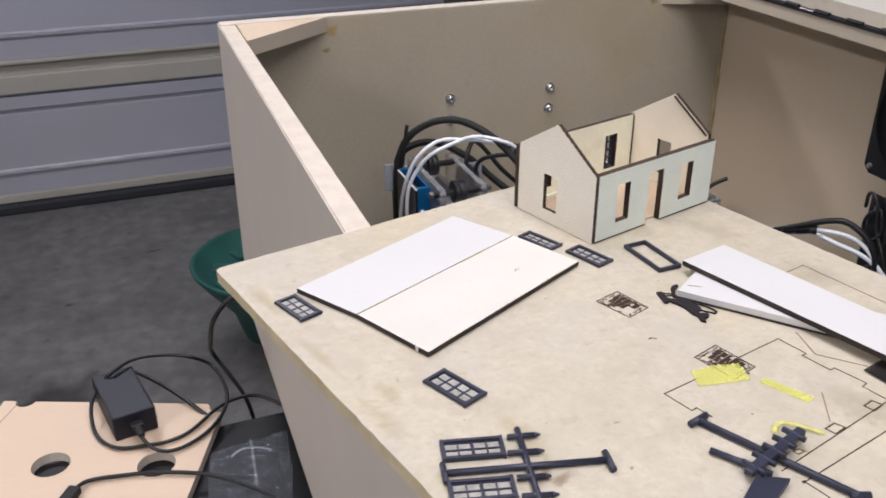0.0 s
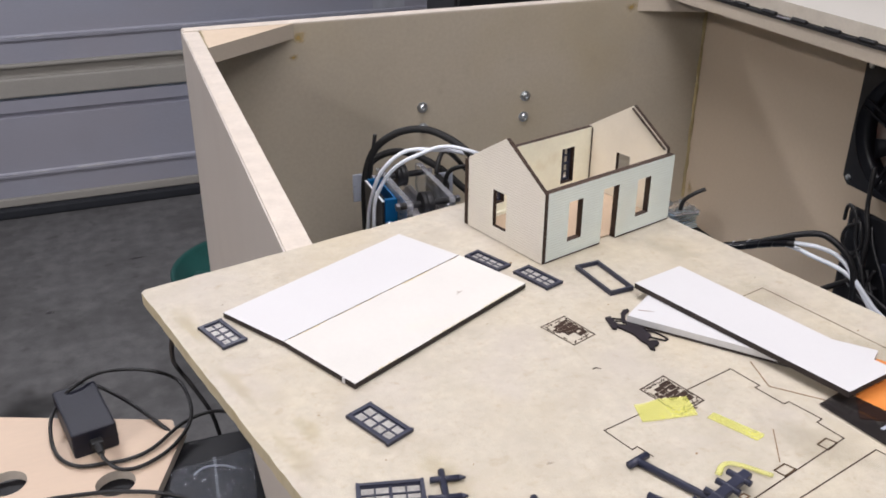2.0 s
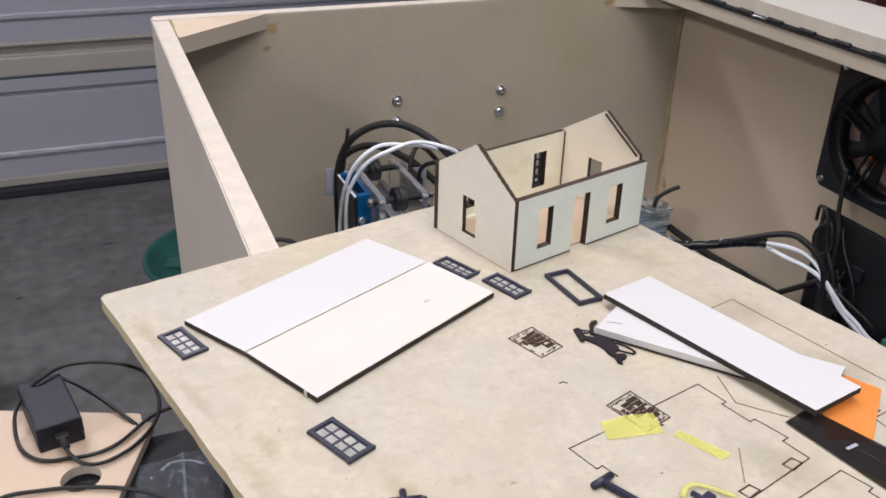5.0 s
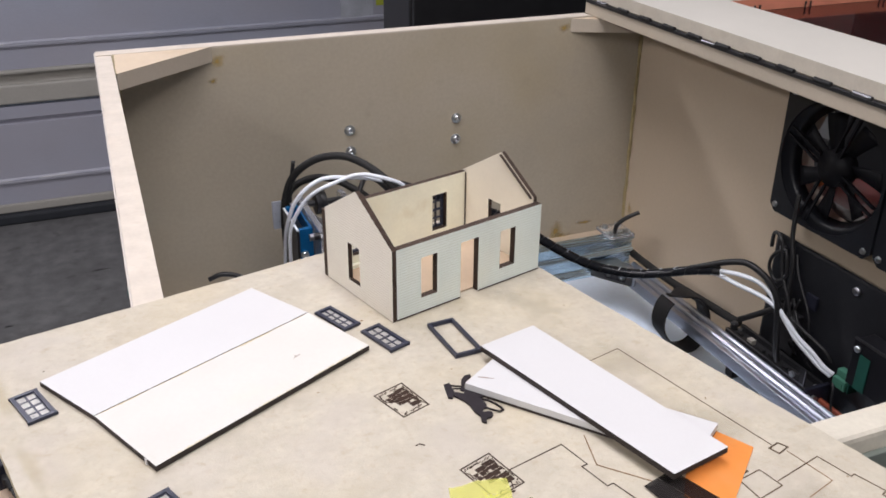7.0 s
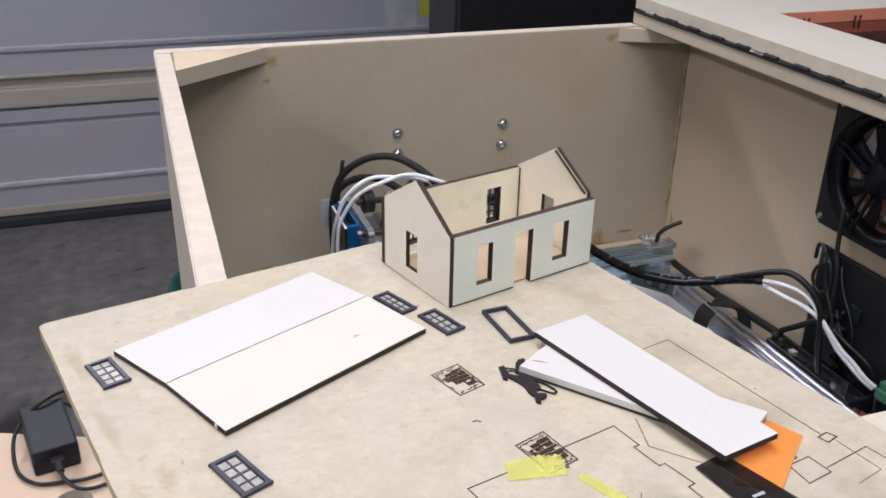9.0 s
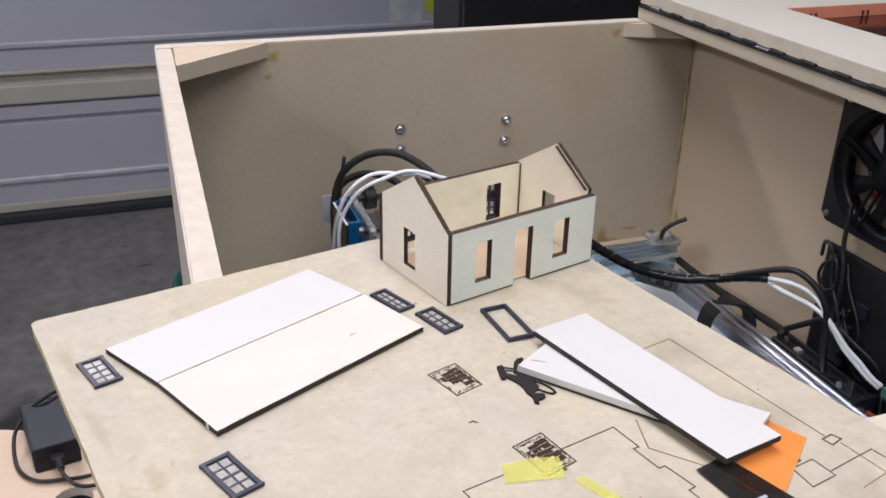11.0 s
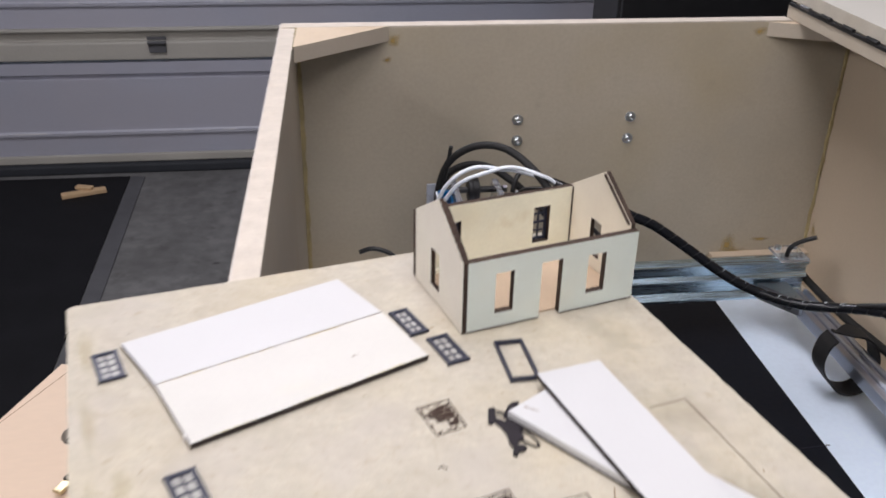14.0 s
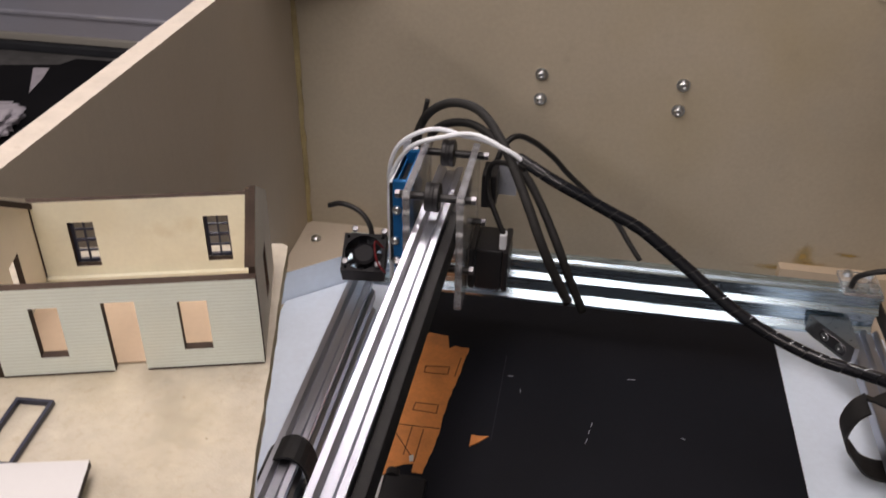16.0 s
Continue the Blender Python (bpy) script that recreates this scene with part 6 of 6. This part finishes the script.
for k in range(6):
    rw = random.Random(40 + k)
    y0, y1 = rw.uniform(0.66, 0.705), rw.uniform(0.585, 0.66)
    z0, z1 = rw.uniform(1.12, 1.185), rw.uniform(1.055, 1.085)
    cable("fan_wire", [(0.798, y0, z0), (0.793, y0 + rw.uniform(-0.02, 0.012), z0 - 0.02), (0.790 - 0.006 * rw.random(), (y0 + y1) / 2 + rw.uniform(-0.02, 0.02), (z0 + z1) / 2), (0.793, y1 + 0.01, z1 + 0.012), (0.797, y1, z1)], 0.0013 + 0.0007 * (k % 2), "cable", "thin black wire across the control plate")

ctl = thing("control_board", pose(0.81, 0.58, 1.09), "black control plate with green circuit boards on the wall", "control board")
wpart("back_plate", box(0.8020, 0.8060, 0.430, 0.7170, 1.010, 1.186, 0.003), M["gloss_black"], ctl)
for y, z in ((0.702, 1.172), (0.595, 1.173), (0.50, 1.165), (0.700, 1.03)):
    wpart("bolt", move(lathe([(0.0048, 0), (0.0048, 0.003), (0.003, 0.0042), (0.001, 0.0044)], 14), frame_of((0, 0, 1), (0, 1, 0), (-1, 0, 0), (0.8018, y, z))), M["nut_steel"], ctl, "", True)
for y, z in ((0.69, 1.03), (0.45, 1.17), (0.45, 1.03), (0.70, 1.165)):
    wpart("standoff", cyl((0.806, y, z), (0.828, y, z), 0.004, 8), M["steel"], ctl)
wpart("chip_heatsink", box(0.7985, 0.8019, 0.640, 0.656, 1.125, 1.141, 0.001), M["dark_plastic"], ctl)
wpart("chip_heatsink", box(0.795, 0.8019, 0.655, 0.690, 1.06, 1.11, 0.001), M["black_plastic"], ctl)
pcb = wpart("circuit_board", box(0.7885, 0.8019, 0.5680, 0.5698, 1.068, 1.116, 0.0003), M["pcb"], ctl, "green circuit board")
for dz in (1.080, 1.088, 1.096, 1.104):
    wpart("solder_row", box(0.7895, 0.7925, 0.5699, 0.5706, dz, dz + 0.003), M["steel"], pcb)
housing = wpart("unit_housing", box(0.776, 0.8015, 0.440, 0.5640, 1.090, 1.141, 0.0015), M["fan_dark"], ctl, "black sheet-metal housing")
wpart("top_edge", box(0.7755, 0.7785, 0.441, 0.5640, 1.1411, 1.1432, 0.0006), M["black_plastic"], housing)
wpart("circuit_board", box(0.7750, 0.7758, 0.5400, 0.5530, 1.0905, 1.1290, 0.0002), M["pcb"], housing, "green circuit board")
wpart("screw", move(lathe([(0.0036, 0), (0.0036, 0.002), (0.0026, 0.003), (0.0012, 0.0031)], 12), frame_of((0, 0, 1), (0, 1, 0), (-1, 0, 0), (0.7758, 0.557, 1.133))), M["steel"], housing, "", True)
wpart("terminal_block", merge(box(0.7865, 0.7990, 0.5710, 0.5880, 1.069, 1.080, 0.001), box(0.7905, 0.7990, 0.5712, 0.5878, 1.0801, 1.0880, 0.001), box(0.7860, 0.7864, 0.5745, 0.5790, 1.0715, 1.0775)), M["term_green"], pcb, "pale green terminal block")
wpart("circuit_board", box(0.770, 0.7735, 0.450, 0.512, 1.035, 1.100, 0.0003), M["pcb"], ctl, "green circuit board")
sq = move(plate(rect(-0.02, 0.02, -0.02, 0.02), [circle(0, 0, 0.0182, 24)], 0, 0.02), frame_of((0, 1, 0), (0, 0, 1), (-1, 0, 0), (0.768, 0.478, 1.095)))
wpart("cooler_fan", sq, [M["black_plastic"]] * 3, ctl, "small square black fan")
sink = thing("driver_unit", pose(0.765, 0.65, 1.06), "long black finned driver unit beside the rail", "driver")
wpart("body", box(0.765, 0.793, 0.600, 0.735, 1.026, 1.054, 0.003), M["black_plastic"], sink)
for k in range(2):
    wpart("fin", box(0.766 + k * 0.0220, 0.7700 + k * 0.0220, 0.602, 0.733, 1.0542, 1.0605), M["black_plastic"], sink)
wpart("edge_trim", box(0.7652, 0.7664, 0.604, 0.731, 1.0605, 1.0612), M["nut_steel"], sink, "bare metal edge")
wpart("end_cap", box(0.763, 0.795, 0.595, 0.5998, 1.022, 1.0625, 0.001), M["dark_plastic"], sink)
wpart("screw", move(lathe([(0.004, 0), (0.004, 0.003), (0.0018, 0.0032)], 12), frame_of((1, 0, 0), (0, 0, 1), (0, -1, 0), (0.772, 0.5948, 1.050))), M["steel"], sink)
for k in range(5):
    wpart("connector", box(0.7745, 0.7795 + 0.002 * (k % 2), 0.640 + k * 0.019, 0.648 + k * 0.019 + 0.003 * (k % 3), 1.0542, 1.0585 + 0.002 * (k % 2), 0.0006), M["door_bare"] if k == 3 else M["black_plastic"], sink)
wpart("end_tab", merge(box(0.7655, 0.7675, 0.6030, 0.6115, 1.0614, 1.0800, 0.0008), box(0.7655, 0.7685, 0.6116, 0.6280, 1.0614, 1.0705, 0.0008)), M["black_plastic"], sink, "black end tab with a screw")
wpart("tab_edge", box(0.7650, 0.7654, 0.6033, 0.6045, 1.0620, 1.0795), M["nut_steel"], sink)
wpart("screw", move(lathe([(0.0036, 0), (0.0036, 0.002), (0.0016, 0.0022)], 12), frame_of((0, 0, 1), (0, 1, 0), (-1, 0, 0), (0.7654, 0.6210, 1.0660))), M["steel"], sink)
wpart("knob", lathe([(0.004, 0), (0.0046, 0.002), (0.0046, 0.010), (0.003, 0.012), (0.001, 0.0122)], 12), M["black_plastic"], sink).matrix_basis = pose(0.7775, 0.7320, 1.0545)
for sy in (0.605, 0.730):
    wpart("screw", lathe([(0.0026, 0), (0.0026, 0.002), (0.0012, 0.0022)], 10), M["steel"], sink).matrix_basis = pose(0.785, sy, 1.0543)
for sy in (0.62, 0.72):
    wpart("bracket", box(0.770, 0.802, sy - 0.006, sy + 0.006, BED - 0.0008, 1.0258), M["black_plastic"], sink)
cable("red_wire", [(0.780, 0.614, 1.038), (0.784, 0.607, 1.043), (0.784, 0.591, 1.044), (0.785, 0.573, 1.043), (0.790, 0.558, 1.039)], 0.0033, "rust", "rust-red sleeved wire at the control board")
cable("fan_wire", [(0.788, 0.588, 1.072), (0.784, 0.582, 1.066), (0.781, 0.578, 1.054), (0.781, 0.574, 1.038)], 0.0011, "cable", "thin dark wire hanging from the connector")
# dark block is added: it darkens the view through the fans
backdrop = thing("dark_backdrop", pose(1.95, 0.6, 0), "dark block added beyond the box to darken the fan openings", "cabinet")
wpart("body", box(1.72, 2.25, -0.3, 1.55, 0.05, 1.95, 0.008), M["rubber"], backdrop)
wpart("plinth", box(1.74, 2.22, -0.28, 1.53, 0.0, 0.0498), M["rubber"], backdrop)
for k in range(5):
    wpart("backdrop_slab", box(1.708, 1.7195, -0.28, 1.53, 0.09 + k * 0.37, 0.44 + k * 0.37, 0.003), M["black_plastic"], backdrop)
# orange body is added for the orange tone between the fan blades
single("orange_filler", lathe([(0.050, 0.95), (0.054, 0.955), (0.062, 1.200), (0.068, 1.210), (0.060, 1.216)], 28), M["bucket"], "orange body added outside for the orange tone between the fan blades", "bucket", m=pose(0.985, 0.850, -0.0499), smooth=True)
# black block is added: it carries the foam and stays dark below it
single("black_block", merge(box(0.872, 0.968, 0.560, 0.765, 0.9002, 1.1990, 0.004), box(0.868, 0.972, 0.556, 0.769, 1.150, 1.170, 0.002)), M["rubber"], "black block added outside the box under the foam", "crate")
single("foam_sheet", plate(ragged([(0.876, 0.564), (0.962, 0.564), (0.962, 0.760), (0.876, 0.760)], 0.008, 0.0022, 77), [], 1.1992, 1.2110), [M["white_card"]] * 3, "ragged white foam offcut lying on the black block", "foam")
carton = thing("carton", pose(0.95, 0.745, 0.90), "small white cardboard carton standing outside the box", "carton")
wpart("body", box(0.920, 0.975, 0.722, 0.768, 0.9002, 1.172, 0.001), M["white_rag"], carton)
wpart("flap", rod((0.922, 0.745, 1.175), (0.905, 0.745, 1.158), 0.044, 0.0012), M["white_rag"], carton)

# ---- on the table beside the box ----
ply = thing("plywood_sheet", pose(-0.1, 0.87, 0.90), "pale plywood sheet with round holes lying on the table", "plywood")
um, vm = Vector((0.9258, -0.3780, 0)), Vector((-0.3780, -0.9258, 0))
pm = frame_of(um, -vm, (0, 0, 1), (-0.191, 1.066, 0))
arc = lambda cx, cy, r, a0, a1: [(cx + r * math.cos(radians(a0 + (a1 - a0) * k / 10)), cy + r * math.sin(radians(a0 + (a1 - a0) * k / 10))) for k in range(11)]
edge = [(0.0, -0.38), (0.281, -0.38), (0.281, -0.016)] + arc(0.275, -0.004, 0.012, 270, 180) + [(0.259, 0.0), (0.040, 0.0)] + arc(0.028, 0.0, 0.012, 0, -180) + [(0.0, 0.0)]
wpart("sheet", move(plate(edge, [circle(0.1094, -0.119, 0.0215), circle(0.2303, -0.1155, 0.0215)], 0.9005, 0.9125), pm), [M["pale_ply"], M["ply_edge"], M["pale_ply"]], ply)
wpart("pencil_line", move(rod_flat(0.02, -0.005, 0.004, -0.13, 0.0008, 0.91255, 0.9127), pm), M["burn_light"], ply)

PZ = 0.9127
ad = thing("power_adapter", pose(-0.0475, 0.984, PZ, 0, 0, -78.5), "black brick power adapter on the plywood sheet", "power adapter")
part("case", merge(box(-0.051, 0.051, -0.0255, 0.0255, 0.0, 0.033, 0.003)), M["dark_plastic"], ad)
part("seam", box(-0.0512, 0.0512, -0.0257, 0.0257, 0.0155, 0.0163), M["rubber"], ad)
part("strain_relief", merge(box(0.051, 0.063, -0.007, 0.007, 0.011, 0.022, 0.002), cyl((0.061, 0, 0.0165), (0.077, 0, 0.0165), 0.0055, 12, 0.0035)), M["rubber"], ad)
part("mains_socket", box(-0.059, -0.0505, -0.011, 0.011, 0.006, 0.027, 0.002), M["rubber"], ad)
cz = PZ + 0.004
cable("adapter_cord", [(-0.033, 0.910, PZ + 0.0165), (-0.029, 0.902, cz + 0.007), (-0.016, 0.889, cz + 0.001), (0.007, 0.886, cz), (0.039, 0.904, cz), (0.063, 0.935, 0.917), (0.073, 0.952, 0.930), (0.072, 0.994, 0.930), (0.063, 1.026, 0.932), (0.039, 1.025, 0.950), (0.008, 1.040, 0.951), (-0.027, 1.044, 0.951), (-0.056, 1.024, 0.951), (-0.075, 1.018, 0.937), (-0.085, 0.984, 0.935), (-0.086, 0.960, 0.919), (-0.077, 0.931, cz), (-0.058, 0.911, cz), (-0.032, 0.906, cz), (-0.006, 0.904, cz), (0.022, 0.914, cz), (0.060, 0.948, 0.918), (0.091, 0.957, 0.920), (0.116, 0.954, 0.916), (0.142, 0.928, 0.910)], 0.0023, "cable", "black adapter cord looped on the plywood sheet")
cable("mains_cord", [(-0.061, 1.044, PZ + 0.0165), (-0.050, 1.062, PZ + 0.014), (-0.030, 1.058, 0.922), (0.002, 1.015, 0.920), (0.030, 0.966, 0.918), (0.054, 0.936, 0.905)], 0.0026, "cable", "black mains cord behind the adapter")
cable("hanging_cord", [(0.125, 0.890, 1.120), (0.098, 0.870, 1.118), (0.078, 0.862, 1.112), (0.062, 0.872, 1.085), (0.060, 0.920, 1.030), (0.066, 1.000, 0.965), (0.084, 0.992, 0.930), (0.100, 0.972, 0.895), (0.108, 0.962, 0.82), (0.110, 0.962, 0.70)], 0.0027, "cable", "black cord hanging from the box down to the table")
usb = thing("usb_cable", pose(-0.115, 0.81, PZ), "black cable with a metal plug end on the plywood", "cable", "cables")
wpart("cord", tube([(-0.108, 0.853, cz + 0.002), (-0.100, 0.862, cz + 0.001), (-0.088, 0.865, cz), (-0.066, 0.862, cz), (-0.025, 0.853, cz), (0.023, 0.833, cz), (0.062, 0.807, 0.913), (0.084, 0.782, 0.913), (0.100, 0.760, 0.909), (0.12, 0.70, 0.905)], 0.0024, 10), M["cable"], usb, "", True)
wpart("plug_body", rod((-0.1075, 0.854, PZ + 0.0062), (-0.1265, 0.8225, PZ + 0.0060), 0.0145, 0.009), M["rubber"], usb)
wpart("plug_shell", rod((-0.1268, 0.8220, PZ + 0.0058), (-0.1355, 0.8075, PZ + 0.0056), 0.0115, 0.0045), M["gold"], usb, "bare metal plug")

bag = bmesh.new()
NB = 22
grid = []
rnd = random.Random(8)
for i in range(NB + 1):
    row = []
    for j in range(NB + 1):
        u, v = i / NB, j / NB
        x = 0.038 + 0.096 * u - 0.02 * v + 0.004 * noise.noise(Vector((u * 3, v * 3, 1)))
        y = 0.882 - 0.14 * v + 0.012 * u
        hgt = 0.010 * math.sin(math.pi * u) * math.sin(math.pi * v) ** 0.6
        z = 0.9012 + hgt * (0.9 + 0.8 * noise.noise(Vector((u * 5, v * 5, 4)))) + 0.005 * abs(noise.noise(Vector((u * 9, v * 9, 9))))
        row.append(bag.verts.new((x, y, z)))
    grid.append(row)
for i in range(NB):
    for j in range(NB):
        bag.faces.new((grid[i][j], grid[i + 1][j], grid[i + 1][j + 1], grid[i][j + 1]))
pbag = thing("plastic_bag", pose(0.08, 0.82, 0.90), "crumpled clear zip bag lying on the black table", "bag")
wpart("film", bag, M["bag"], pbag, "", True)
wpart("zip_strip", rod((0.088, 0.887, 0.9055), (0.078, 0.760, 0.9075), 0.0035, 0.0012), M["zip"], pbag, "pale zip strip")
wpart("coiled_wire", tube([(0.062, 0.865, 0.904), (0.075, 0.872, 0.906), (0.095, 0.868, 0.906), (0.108, 0.860, 0.904)], 0.0010, 6), M["grey_tag"], pbag, "", True)
